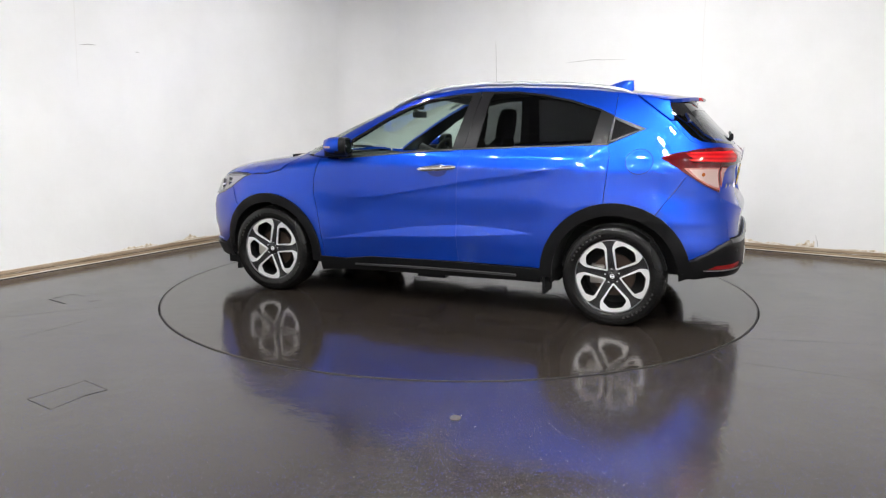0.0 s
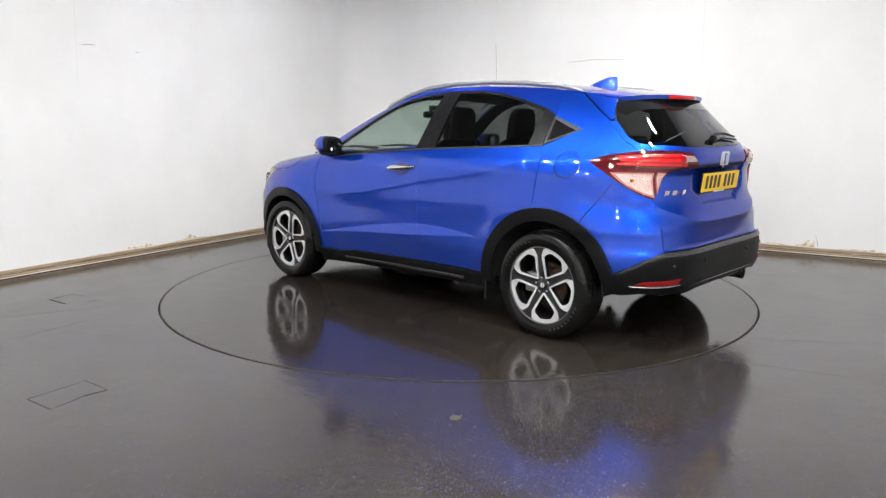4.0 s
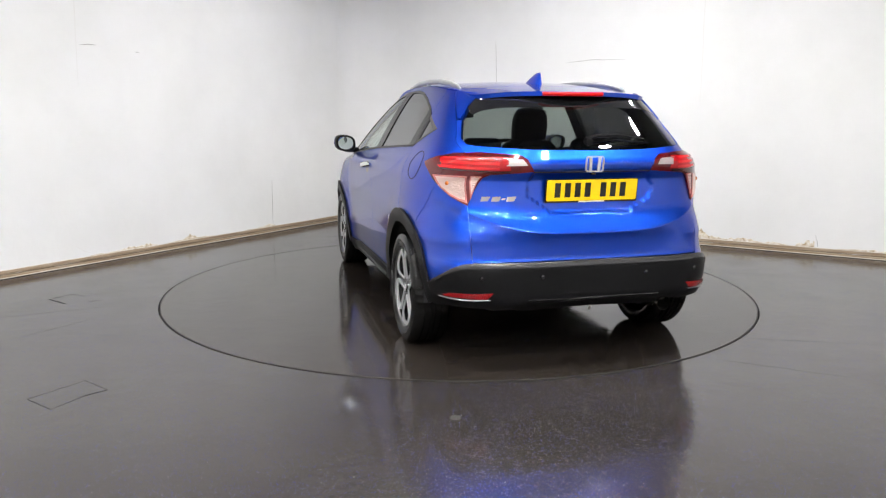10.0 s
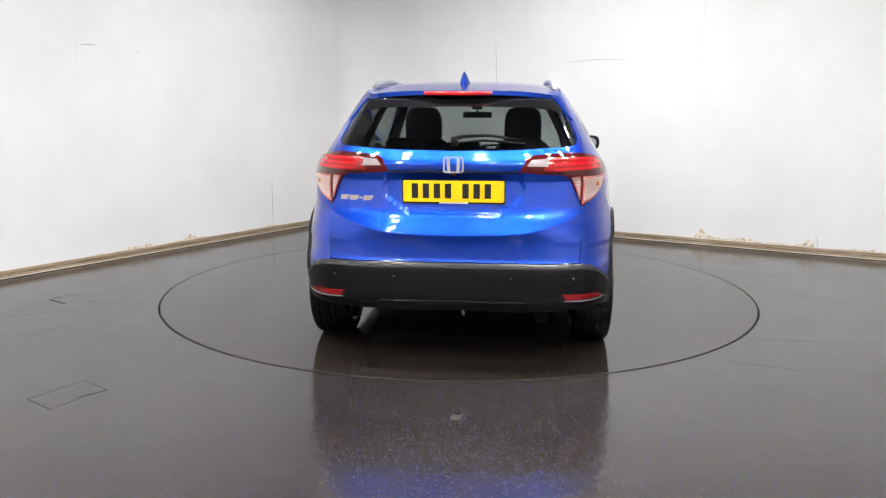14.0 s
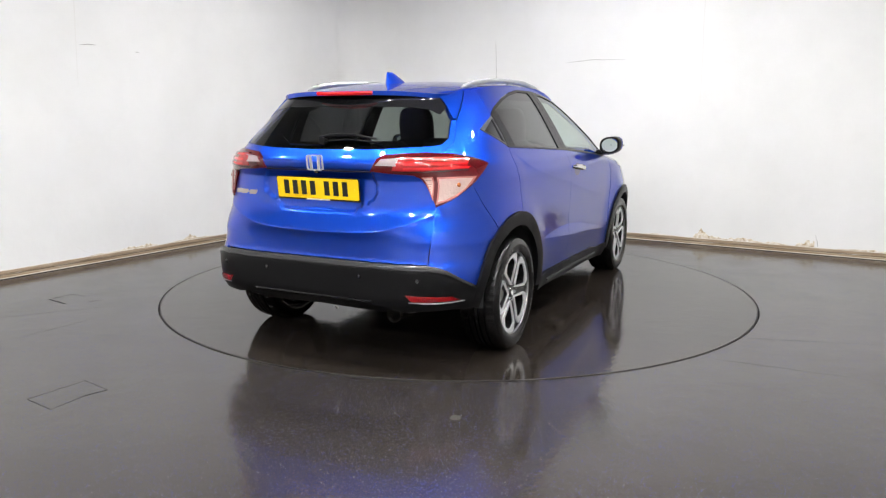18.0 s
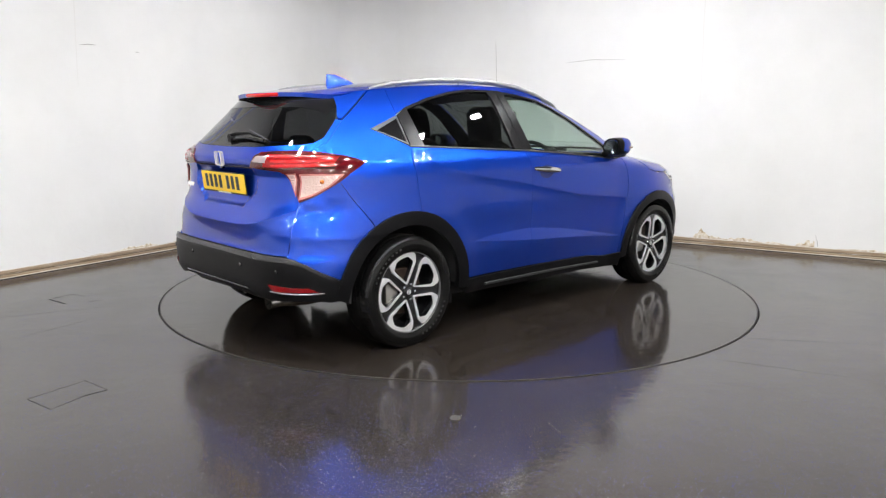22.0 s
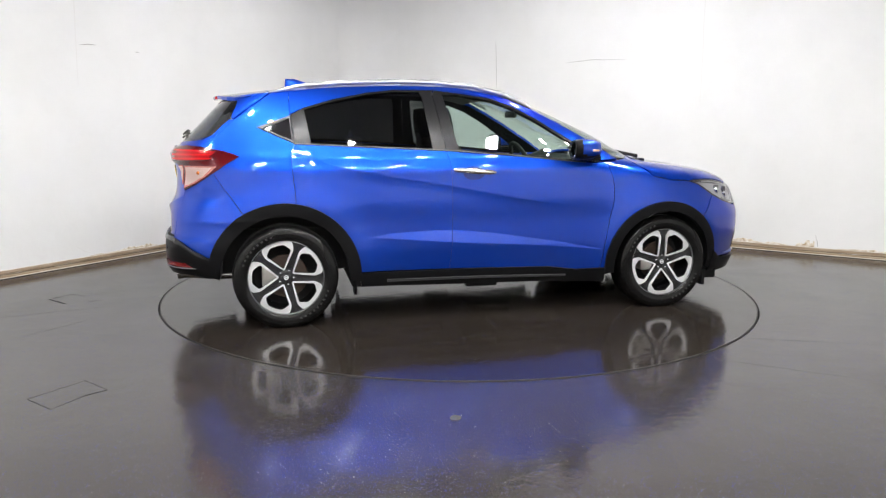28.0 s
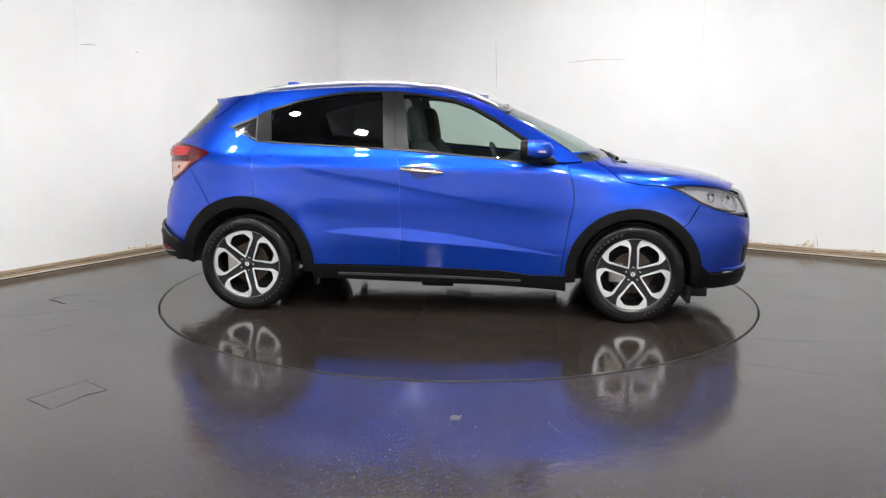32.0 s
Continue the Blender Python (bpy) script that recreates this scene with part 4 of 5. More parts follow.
rear_bumper = panel("rear_bumper", trace([("p", *to_domain(*q)) for q in bl] + [("p", -to_domain(*q)[0], q[2]) for q in bl[:-1][::-1]] + [("p", -to_domain(*q)[0], q[2]) for q in bl_low[1:][::-1]] + [("p", *to_domain(*q)) for q in bl_low]),
                    [BLACK, BLACK], car, "textured black plastic rear bumper", offset=0.016, depth=0.04)
# grey strip that paints the gleam of the bumper's rounded top ledge
strip = [X(-1.80, 0.475), Y(0.739, 0.552), Y(0.70, 0.570), Y(0.652, 0.578), Y(0.0, 0.580)]
strip2 = [X(-1.80, 0.460), Y(0.740, 0.534), Y(0.70, 0.551), Y(0.652, 0.559), Y(0.0, 0.561)]
panel("bumper_strip", trace([("p", *to_domain(*q)) for q in strip] + [("p", -to_domain(*q)[0], q[2]) for q in strip[:-1][::-1]] + [("p", -to_domain(*q)[0], q[2]) for q in strip2[:-1]] + [("p", *to_domain(*q)) for q in strip2[::-1]]),
      [EDGE_GREY, BLACK], rear_bumper, "satin grey edge", offset=0.019, depth=0.01, gap=0.0)
bm = bmesh.new()
tube(bm, [skin(u_of_y(y, 0.388), 0.388) + Vector((-0.018, 0, 0)) for y in [0.38 - 0.038 * i for i in range(21)]], 0.006, 8)
part("bumper_lip", bm, GLOSS_BLACK, rear_bumper, "glossy black lip")
panel("diffuser", trace([Y(0.52, 0.350), Y(0.40, 0.372), Y(0.0, 0.374), Y(-0.40, 0.372), Y(-0.52, 0.350), Y(-0.40, 0.30), Y(0.0, 0.31), Y(0.40, 0.30)]), [BLACK, BLACK], rear_bumper, offset=-0.02, depth=0.02)
for s in (1, -1):
    panel("reflector", trace([Y(s * 0.556, 0.436), Y(s * 0.745, 0.426), Y(s * 0.765, 0.404), Y(s * 0.585, 0.402)]), [REFLECTOR, REFLECTOR], rear_bumper, "red rear reflector", offset=0.021, depth=0.01, gap=0.0)
    bm = bmesh.new()
    tube(bm, [skin(u_of_y(s * y, z), z) + Vector((-0.022, s * 0.012, 0)) for y, z in ((0.565, 0.398), (0.64, 0.394), (0.70, 0.392), (0.745, 0.392), (0.78, 0.394))], [0.002, 0.0035, 0.0035, 0.0035, 0.002], 8)
    part("reflector_lip", bm, SATIN, rear_bumper, "thin bright lip under the reflector")
    for y in (0.30, 0.62):
        bm = bmesh.new()
        p = skin(u_of_y(s * y, 0.51), 0.51)
        lathe(bm, [(0.011, -0.004), (0.011, 0.004), (0.0005, 0.005)], 14, Matrix.Translation(p + Vector((-0.016, 0, 0))) @ Matrix.Rotation(radians(90), 4, "Z"))
        part("parking_sensor", bm, GLOSS_BLACK, rear_bumper)

# ---- side windows ----
rear_gl = [X(-1.122, 1.165), X(-1.158, 1.372), X(-0.962, 1.430), X(-0.761, 1.471), X(-0.577, 1.493), X(-0.400, 1.494), X(-0.383, 1.46), X(-0.348, 1.126)]
front_gl = [X(-0.245, 1.480), X(-0.15, 1.478), X(0.092, 1.440), X(0.228, 1.392), X(0.387, 1.308), X(0.52, 1.222), X(0.66, 1.135), X(0.76, 1.050), X(0.547, 1.058), X(0.115, 1.098), X(-0.176, 1.123)]
fg = both("window", trace(front_gl), [CLEAR_GLASS, CLEAR_GLASS], car, "lightly tinted front door window", offset=-0.004, depth=0.003, back=False, gap=0.0)
rg = both("window", trace(rear_gl), [DARK_GLASS, DARK_GLASS], car, "dark privacy rear door window", offset=-0.004, depth=0.003, back=False, gap=0.0)
both("window_frame", trace([X(-0.259, 1.115), X(0.115, 1.087), X(0.547, 1.046), X(0.81, 1.03), X(0.80, 1.055), X(0.68, 1.145), X(0.52, 1.243), X(0.387, 1.328), X(0.228, 1.41), X(0.092, 1.457), X(-0.10, 1.485), X(-0.30, 1.507), X(-0.312, 1.48)]), [PILLAR, TRIM], car,
     "black front window frame and pillar cover", hole=trace(front_gl), depth=0.02, offset=0.001, spacing=0.04)
both("window_frame", trace([X(-0.259, 1.115), X(-0.312, 1.48), X(-0.30, 1.507), X(-0.577, 1.507), X(-0.761, 1.485), X(-0.962, 1.444), X(-1.155, 1.388), X(-1.245, 1.342), X(-1.226, 1.163), X(-0.75, 1.139)]), [PILLAR, TRIM], car,
     "black rear window frame and pillar cover", hole=trace(rear_gl), depth=0.02, offset=0.001, spacing=0.04)
q_in = [X(-1.418, 1.254), X(-1.254, 1.322), X(-1.244, 1.186)]
both("quarter_window_frame", trace([X(-1.457, 1.262), X(-1.247, 1.340), X(-1.228, 1.166)]), [FRAME_GREY, TRIM], car, "satin grey quarter window surround", hole=trace(q_in), depth=0.015, offset=0.001)
both("quarter_window", trace(q_in), [GLOSS_BLACK, TRIM], car, "black quarter window", offset=-0.006, depth=0.004, gap=0.0)
both("belt_strip", trace([X(-1.235, 1.166), X(-0.75, 1.143), X(-0.259, 1.119), X(0.115, 1.091), X(0.547, 1.051), X(0.70, 1.036), X(0.70, 1.029), X(0.547, 1.044), X(0.115, 1.084), X(-0.259, 1.111), X(-0.75, 1.135), X(-1.235, 1.158)]), [DARK_SATIN, BLACK], car, "thin bright strip under the windows", offset=0.006, depth=0.01, gap=0.0)
A = [X(0.965, 1.056)] + [X(x, z) for x, z in ROOF_EDGE[::-1] if 0.15 < x < 0.95] + [X(0.19, 1.47), F(0.30, 1.486), F(0.0, 1.492)]
panel("windscreen", trace([("p", *to_domain(*q)) for q in A] + right(A[:-1])[::-1] + [("p", 6 * K - to_domain(*F(0.4, 1.052))[0], 1.052), ("p", 3 * K, 1.05), ("p", to_domain(*F(0.4, 1.052))[0], 1.052)]), [CLEAR_GLASS, CLEAR_GLASS], car, "clear windscreen", offset=-0.004, depth=0.003, back=False, spacing=0.05)

# ---- lamps ----
for s in (1, -1):
    sx = lambda pts: trace([("p", s * to_domain(*q)[0], q[2]) for q in pts])
    base = [X(-1.562, 1.083), X(-1.60, 1.098), X(-1.653, 1.114), X(-1.769, 1.136), Y(0.60, 1.143), Y(0.517, 1.140), Y(0.40, 1.131), Y(0.366, 1.110), Y(0.333, 1.052), Y(0.45, 1.042), Y(0.555, 1.035), Y(0.587, 1.020), Y(0.640, 0.920), Y(0.657, 0.872), X(-1.862, 0.889), X(-1.822, 0.911), X(-1.766, 0.950), X(-1.66, 1.026), X(-1.60, 1.062)]
    lamp = panel("tail_light", sx(base), [DARK_RED, TRIM], car, "red and clear wraparound tail light", offset=0.008, depth=0.03, crown=0.006, gap=0.0, spacing=0.02)
    panel("red_lens", sx([X(-1.70, 1.108), X(-1.80, 1.118), Y(0.55, 1.120), Y(0.47, 1.117), Y(0.455, 1.060), Y(0.55, 1.056), X(-1.86, 1.058), X(-1.75, 1.062)]), [RED_LENS, TRIM], lamp, "bright red lens band", offset=0.0155, depth=0.006, gap=0.0, spacing=0.02)
    for zz in (1.066, 1.087, 1.108):
        panel("led_bar", sx([X(-1.72, zz + 0.005), X(-1.88, zz + 0.006), Y(0.51, zz + 0.006), Y(0.51, zz - 0.004), X(-1.88, zz - 0.004), X(-1.74, zz - 0.003)]), [RED_BAR, TRIM], lamp, "bright red light bar", offset=0.0175, depth=0.004, gap=0.0, spacing=0.03)
    panel("reversing_lens", sx([Y(0.490, 1.110), Y(0.394, 1.105), Y(0.370, 1.083), Y(0.476, 1.080)]), [WHITE_LENS, TRIM], lamp, "white reversing lens", offset=0.0165, depth=0.005, gap=0.0, spacing=0.02)
    panel("lens_rim", sx([X(-1.695, 1.023), X(-1.86, 1.027), Y(0.653, 1.027), Y(0.656, 0.884), X(-1.862, 0.898), X(-1.822, 0.920), X(-1.766, 0.959)]), [PINK_LENS, TRIM], lamp, "pink rim of the clear lens", offset=0.0155, depth=0.006, gap=0.0, spacing=0.02)
    panel("clear_lens", sx([X(-1.722, 1.016), X(-1.86, 1.019), Y(0.661, 1.019), Y(0.663, 0.900), X(-1.862, 0.908), X(-1.822, 0.930), X(-1.772, 0.964)]), [CLEAR_LENS, TRIM], lamp, "clear ribbed indicator lens", offset=0.0172, depth=0.006, gap=0.0, spacing=0.02)
    panel("lens_rim", sx([Y(0.638, 1.030), Y(0.592, 1.028), Y(0.641, 0.905)]), [PINK_LENS, TRIM], lamp, "pink rim of the clear lens", offset=0.0155, depth=0.006, gap=0.0, spacing=0.02)
    panel("clear_lens", sx([Y(0.634, 1.025), Y(0.600, 1.024), Y(0.636, 0.930)]), [CLEAR_LENS, TRIM], lamp, "clear ribbed lens", offset=0.0172, depth=0.006, gap=0.0, spacing=0.02)
    for i in range(7):
        zz = 1.016 - 0.012 * i
        panel("lens_rib", sx([Y(0.632, zz), Y(0.604 + 0.0045 * i, zz), Y(0.6045 + 0.0045 * i, zz - 0.004), Y(0.632, zz - 0.004)]), [WHITE_LENS, TRIM], lamp, "fine moulded rib", offset=0.0185, depth=0.003, gap=0.0, spacing=0.03)
    bm = bmesh.new()
    p = skin(u_of_x(-1.80, 0.985), 0.985)
    lathe(bm, [(0.0005, 0.010), (0.008, 0.008), (0.012, 0.002), (0.012, -0.006)], 14, Matrix.Translation((p.x - 0.011, p.y + 0.011, p.z)) @ Matrix.Rotation(radians(40), 4, "Z"))
    part("indicator_bulb", bm if s > 0 else mirrored(bm), AMBER, lamp, "amber indicator bulb")
    # thin outline of the whole lamp
    for k_, (pa, pb) in enumerate(((X(-1.74, 1.058), Y(0.46, 1.052)), (X(-1.70, 1.113), Y(0.46, 1.122)))):
        panel("lamp_line", sx([pa, (pb[0], pb[1], pb[2]), (pb[0], pb[1], pb[2] - 0.003), (pa[0], pa[1], pa[2] - 0.003)]), [GLOSS_BLACK, TRIM], lamp, "black dividing line", offset=0.0178, depth=0.004, gap=0.0, spacing=0.03)
    head = [X(1.496, 0.897), X(1.606, 0.901), X(1.72, 0.897), X(1.85, 0.878), X(1.95, 0.852), F(0.52, 0.82), F(0.50, 0.70), X(1.964, 0.706), X(1.838, 0.741), X(1.719, 0.790), X(1.578, 0.868)]
    dom = [to_domain(*q) for q in head]
    dom = dom if s > 0 else [(6 * K - a, b) for a, b in dom]
    poly = trace([("p", *d) for d in dom])
    h = panel("headlight", poly, [HEAD_TRAY, TRIM], car, "clear headlight with silver reflector", offset=-0.012, depth=0.02, gap=0.0, spacing=0.03)
    panel("lens", poly, [LAMP_CLEAR, LAMP_CLEAR], h, "clear lens", offset=0.002, depth=0.003, gap=0.001, spacing=0.03, back=False)
    edge_ = trace([("p", *d) for d in dom], 0.02)
    inner_ = inset(inset(edge_, 0.0), 0.012)
    panel("bezel", edge_, [DARK_SATIN, TRIM], h, "dark bezel round the lamp", offset=-0.006, depth=0.012, gap=0.0, spacing=0.03, hole=inner_)
    bm = bmesh.new()
    guide = [X(1.62, 0.884), X(1.72, 0.876), X(1.85, 0.858), X(1.94, 0.834), X(1.985, 0.80), X(2.0, 0.76), X(1.985, 0.726), X(1.93, 0.732), X(1.85, 0.752)]
    tube(bm, [skin(*(lambda d: (d[0] / K, d[1]))(to_domain(*q))) - Vector((0.006, 0.005, 0)) for q in guide], 0.0075, 8)
    part("light_guide", bm if s > 0 else mirrored(bm), SATIN, h, "clear running light guide")
    for cx, cz, r in ((1.915, 0.790, 0.046), (1.80, 0.822, 0.030)):
        p = skin(u_of_x(cx, cz), cz)
        out = Vector((0.75, 0.62, 0.1)).normalized()
        bm = bmesh.new()
        lathe(bm, [(0.002, 0.0), (r * 0.55, -0.004), (r, 0.012), (r * 1.12, 0.012), (r * 1.1, -0.02)], 20, Matrix.Translation(p - out * 0.012) @ out.to_track_quat("Y", "Z").to_matrix().to_4x4())
        part("reflector", bm if s > 0 else mirrored(bm), CHROME, h)
    both_fog = [F(0.585, 0.495), F(0.44, 0.50), F(0.42, 0.365), F(0.545, 0.362)]
    dom = [to_domain(*q) for q in both_fog]
    dom = dom if s > 0 else [(6 * K - a, b) for a, b in dom]
    panel("fog_light_recess", trace([("p", *d) for d in dom]), [BLACK, TRIM], car, "black fog light recess", offset=0.003, depth=0.01, gap=0.0)
    bm = bmesh.new()
    fin = [X(1.86, 0.350), X(1.92, 0.345), X(1.98, 0.342), F(0.52, 0.340), F(0.44, 0.340)]
    pts = [skin(*(lambda d: (d[0] / K, d[1]))(to_domain(*q))) + Vector((0.006, 0.004, 0)) for q in fin]
    tube(bm, pts, [0.003, 0.008, 0.011, 0.011, 0.008], 10)
    part("bumper_fin", bm if s > 0 else mirrored(bm), PAINT, car, "blue fin under the fog light recess")

# ---- wheels ----
def petal(apex, r1, a1, r_out, cut):
    """One of five loops of the wheel: a V from its apex by the hub to a corner at (r1, a1), then the arc at r_out."""
    p0, p1 = Vector((0.0, apex)), Vector((r1 * math.sin(radians(a1)), r1 * math.cos(radians(a1))))
    p2 = Vector((r_out * math.sin(radians(cut)), r_out * math.cos(radians(cut))))
    out = [p0 + (p1 - p0) * k / 18 for k in range(18)] + [p1 + (p2 - p1) * k / 5 for k in range(5)]
    out += [Vector((r_out * math.sin(radians(cut * (1 - k / 8))), r_out * math.cos(radians(cut * (1 - k / 8))))) for k in range(9)]
    out = [(p.x, p.y) for p in out]
    out = out + [(-x, y) for x, y in out[1:-1][::-1]]
    for _ in range(2):          # ease the corners
        out = [((a[0] + 2 * b[0] + c[0]) / 4, (a[1] + 2 * b[1] + c[1]) / 4) for a, b, c in zip(out[-1:] + out[:-1], out, out[1:] + out[:1])]
    return out


def wheel_face(x, y, base=0.862):
    r = math.hypot(x, y)
    return base - 0.014 * max(0, (0.19 - r) / 0.19) ** 1.5


def slab(bm, outer_, hole_, m, front, thick, slot=0):
    """A flat ring or plate between two outlines, following the wheel's dished face."""
    pts = [Vector(p) for p in outer_ + hole_]
    n0, n1 = len(outer_), len(hole_)
    edges = [(i, (i + 1) % n0) for i in range(n0)] + [(n0 + i, n0 + (i + 1) % n1) for i in range(n1)]
    vs, _, fs, _, _, _ = delaunay(pts, edges, [], 1, 1e-6)
    keep = []
    for f in fs:
        c = sum((vs[i] for i in f), Vector((0, 0))) / 3
        if in_poly(c, outer_) and not (hole_ and in_poly(c, hole_)):
            keep.append(f)
    f_v = [bm.verts.new(m @ Vector((v.x, wheel_face(v.x, v.y, front), v.y))) for v in vs]
    b_v = [bm.verts.new(m @ Vector((v.x, wheel_face(v.x, v.y, front) - thick, v.y))) for v in vs]
    for a, b, c in keep:
        bm.faces.new((f_v[a], f_v[b], f_v[c])).material_index = slot
        bm.faces.new((b_v[c], b_v[b], b_v[a])).material_index = slot
    for loop in ([i for i in range(n0)], [n0 + i for i in range(n1)]):
        for i in range(len(loop)):
            a, b = loop[i], loop[(i + 1) % len(loop)]
            bm.faces.new((f_v[a], f_v[b], b_v[b], b_v[a])).material_index = slot


def build_wheel(spin):
    """A wheel with its axis along y, outer side at +y. Its y values are those of the left side."""
    rot = Matrix.Rotation(radians(spin), 4, "Y")
    bm = bmesh.new()
    lathe(bm, [(0.236, 0.866), (0.2385, 0.869), (0.2385, 0.872), (0.236, 0.873), (0.2335, 0.869), (0.2325, 0.855)], 72, close=False)
    rim_ = part("wheel", bm, LIP, car, "five-loop alloy wheel with machined faces")
    bm = bmesh.new()
    lathe(bm, [(0.2325, 0.862), (0.2265, 0.84), (0.212, 0.79), (0.20, 0.74), (0.205, 0.69), (0.222, 0.665)], 48)
    part("barrel", bm, WHEEL_BLACK, rim_, "black inner barrel")
    # tyre
    prof = [(0.233, 0.868), (0.240, 0.874), (0.252, 0.8795), (0.270, 0.884), (0.290, 0.8845), (0.306, 0.880), (0.314, 0.876), (0.322, 0.868), (0.3275, 0.855), (0.330, 0.842),
            (0.331, 0.826), (0.323, 0.824), (0.323, 0.816), (0.3325, 0.814), (0.3335, 0.790), (0.325, 0.788), (0.325, 0.780), (0.3335, 0.778)]
    full = prof + [(r, 1.544 - y) for r, y in prof[::-1]]
    bm = bmesh.new()
    steps = 150
    rings = []
    for k, (r, y) in enumerate(full):
        ring = []
        for i in range(steps):
            a = 2 * math.pi * i / steps
            cut = 0.007 if (i % 3 == 0 and r > 0.324 and (y > 0.83 or y < 0.714)) else 0
            z = (r - cut) * math.sin(a)
            ring.append(bm.verts.new(((r - cut) * math.cos(a), y, max(z, -0.326))))
        rings.append(ring)
    for a, b in zip(rings, rings[1:]):
        for i in range(steps):
            bm.faces.new((a[i], a[(i + 1) % steps], b[(i + 1) % steps], b[i]))
    part("tyre", bm, RUBBER, rim_, "black rubber tyre")
    # raised ring lettering band on the sidewall
    for k in range(2):
        for i in range(9):
            bm = bmesh.new()
            a = radians(200 + 180 * k + i * 6.5)
            m = Matrix.Rotation(-a, 4, "Y") @ Matrix.Translation((0.274, 0.8845, 0))
            box(bm, -0.0055, -0.0008, -0.007, 0.0055, 0.0008, 0.006, m=m)
            part("sidewall_mark", bm, MARK, rim_, "raised grey mark on the sidewall", smooth=False)
    # black spider and machined loops
    for k in range(5):
        m = rot @ Matrix.Rotation(radians(72 * k), 4, "Y")
        bm = bmesh.new()
        big = [(r * math.sin(radians(a)), r * math.cos(radians(a))) for r, a in ([(0.030, -36), (0.12, -36), (0.2320, -36)] + [(0.2320, -36 + 6 * i) for i in range(1, 13)] + [(0.12, 36), (0.030, 36)])]
        slab(bm, big, petal(0.056, 0.180, 25.4, 0.2095, 12.4)[::-1], m, 0.855, 0.030)
        part("spoke_back", bm, WHEEL_BLACK, rim_, "gloss black spoke body")
        bm = bmesh.new()
        slab(bm, petal(0.043, 0.183, 30.4, 0.2325, 25.5), petal(0.0555, 0.181, 25.8, 0.2110, 12.8)[::-1], m, 0.864, 0.012)
        part("spoke_loop", bm, SILVER, rim_, "machined silver spoke loop")
        bm = bmesh.new()
        a = radians(72 * k + spin)
        lathe(bm, [(0.0005, 0.858), (0.006, 0.857), (0.0085, 0.852), (0.0085, 0.835)], 10, Matrix.Translation((0.046 * math.sin(a + radians(36)), 0.004, 0.046 * math.cos(a + radians(36)))))
        part("wheel_nut", bm, CHROME, rim_, "chrome wheel nut")
    bm = bmesh.new()
    lathe(bm, [(0.0005, 0.856), (0.026, 0.8555), (0.031, 0.852), (0.033, 0.848), (0.050, 0.846), (0.052, 0.82)], 32)
    cap = part("hub_cap", bm, WHEEL_BLACK, rim_, "black hub cap")
    bm = bmesh.new()
    lathe(bm, [(0.010, 0.8555), (0.0105, 0.858), (0.0145, 0.858), (0.015, 0.8555)], 24)
    box(bm, -0.009, 0.8555, -0.004, 0.009, 0.8575, 0.004)
    part("badge", bm, SILVER, rim_, "plain silver badge")
    bm = bmesh.new()
    lathe(bm, [(0.05, 0.80), (0.135, 0.80), (0.138, 0.795), (0.138, 0.78), (0.05, 0.78)], 48)
    part("brake_disc", bm, RUST, rim_, "rust-tinged brake disc")
    bm = bmesh.new()
    box(bm, 0.06, 0.75, -0.06, 0.15, 0.83, 0.06, 0.012)
    part("brake_caliper", bm, STEEL, rim_, "grey brake caliper")
    bm = bmesh.new()
    lathe(bm, [(0.001, 0.70), (0.215, 0.70)], 32)
    part("back_plate", bm, TRIM, rim_)
    return rim_


for x, half_turn, spin in ((1.305, 0, 24), (1.305, 180, 36), (-1.305, 0, 44), (-1.305, 180, 14.5)):
    build_wheel(spin).matrix_basis = pose(x, 0, 0.326, 0, 0, half_turn)

# ---- underside, wheel housings, mud flaps ----
bm = bmesh.new()
box(bm, -0.88, -0.74, 0.215, 0.84, 0.74, 0.33, 0.02)
box(bm, -1.95, -0.56, 0.30, -0.88, 0.56, 0.62, 0.05)
box(bm, 0.84, -0.56, 0.215, 1.95, 0.56, 0.80, 0.04)
box(bm, -0.88, -0.78, 0.30, 0.84, 0.78, 0.70, 0.02)
box(bm, -1.72, -0.58, 0.60, -0.80, 0.58, 0.86, 0.02)
part("underbody", bm, TRIM, car, "black underbody")
for cx, r in ((-1.305, 0.405), (1.305, 0.378)):
    for s in (1, -1):
        bm = bmesh.new()
        rows = []
        for y in (0.50, 0.60, 0.80, 0.845):
            rows.append([bm.verts.new((cx + r * math.cos(radians(a)), s * y, 0.322 + r * math.sin(radians(a)))) for a in range(0, 181, 6)])
        for a, b in zip(rows, rows[1:]):
            for i in range(len(a) - 1):
                bm.faces.new((a[i], a[i + 1], b[i + 1], b[i]))
        part("wheel_housing", bm, TRIM, car, "black wheel housing")
bm = bmesh.new()
for x0, x1, y0, y1, z0, z1 in ((0.2, 0.75, -0.5, -0.2, 0.17, 0.22), (0.15, 0.5, 0.1, 0.45, 0.18, 0.22), (-0.85, -0.2, -0.45, 0.40, 0.16, 0.22)):
    box(bm, x0, y0, z0, x1, y1, z1, 0.02)
part("floor_pan", bm, TRIM, car, "dark tanks and shields under the floor")
bm = bmesh.new()
tube(bm, [(-1.30, -0.64, 0.30), (-1.30, 0.64, 0.30)], 0.035, 10)
part("rear_axle", bm, TRIM, car, "black rear axle beam")
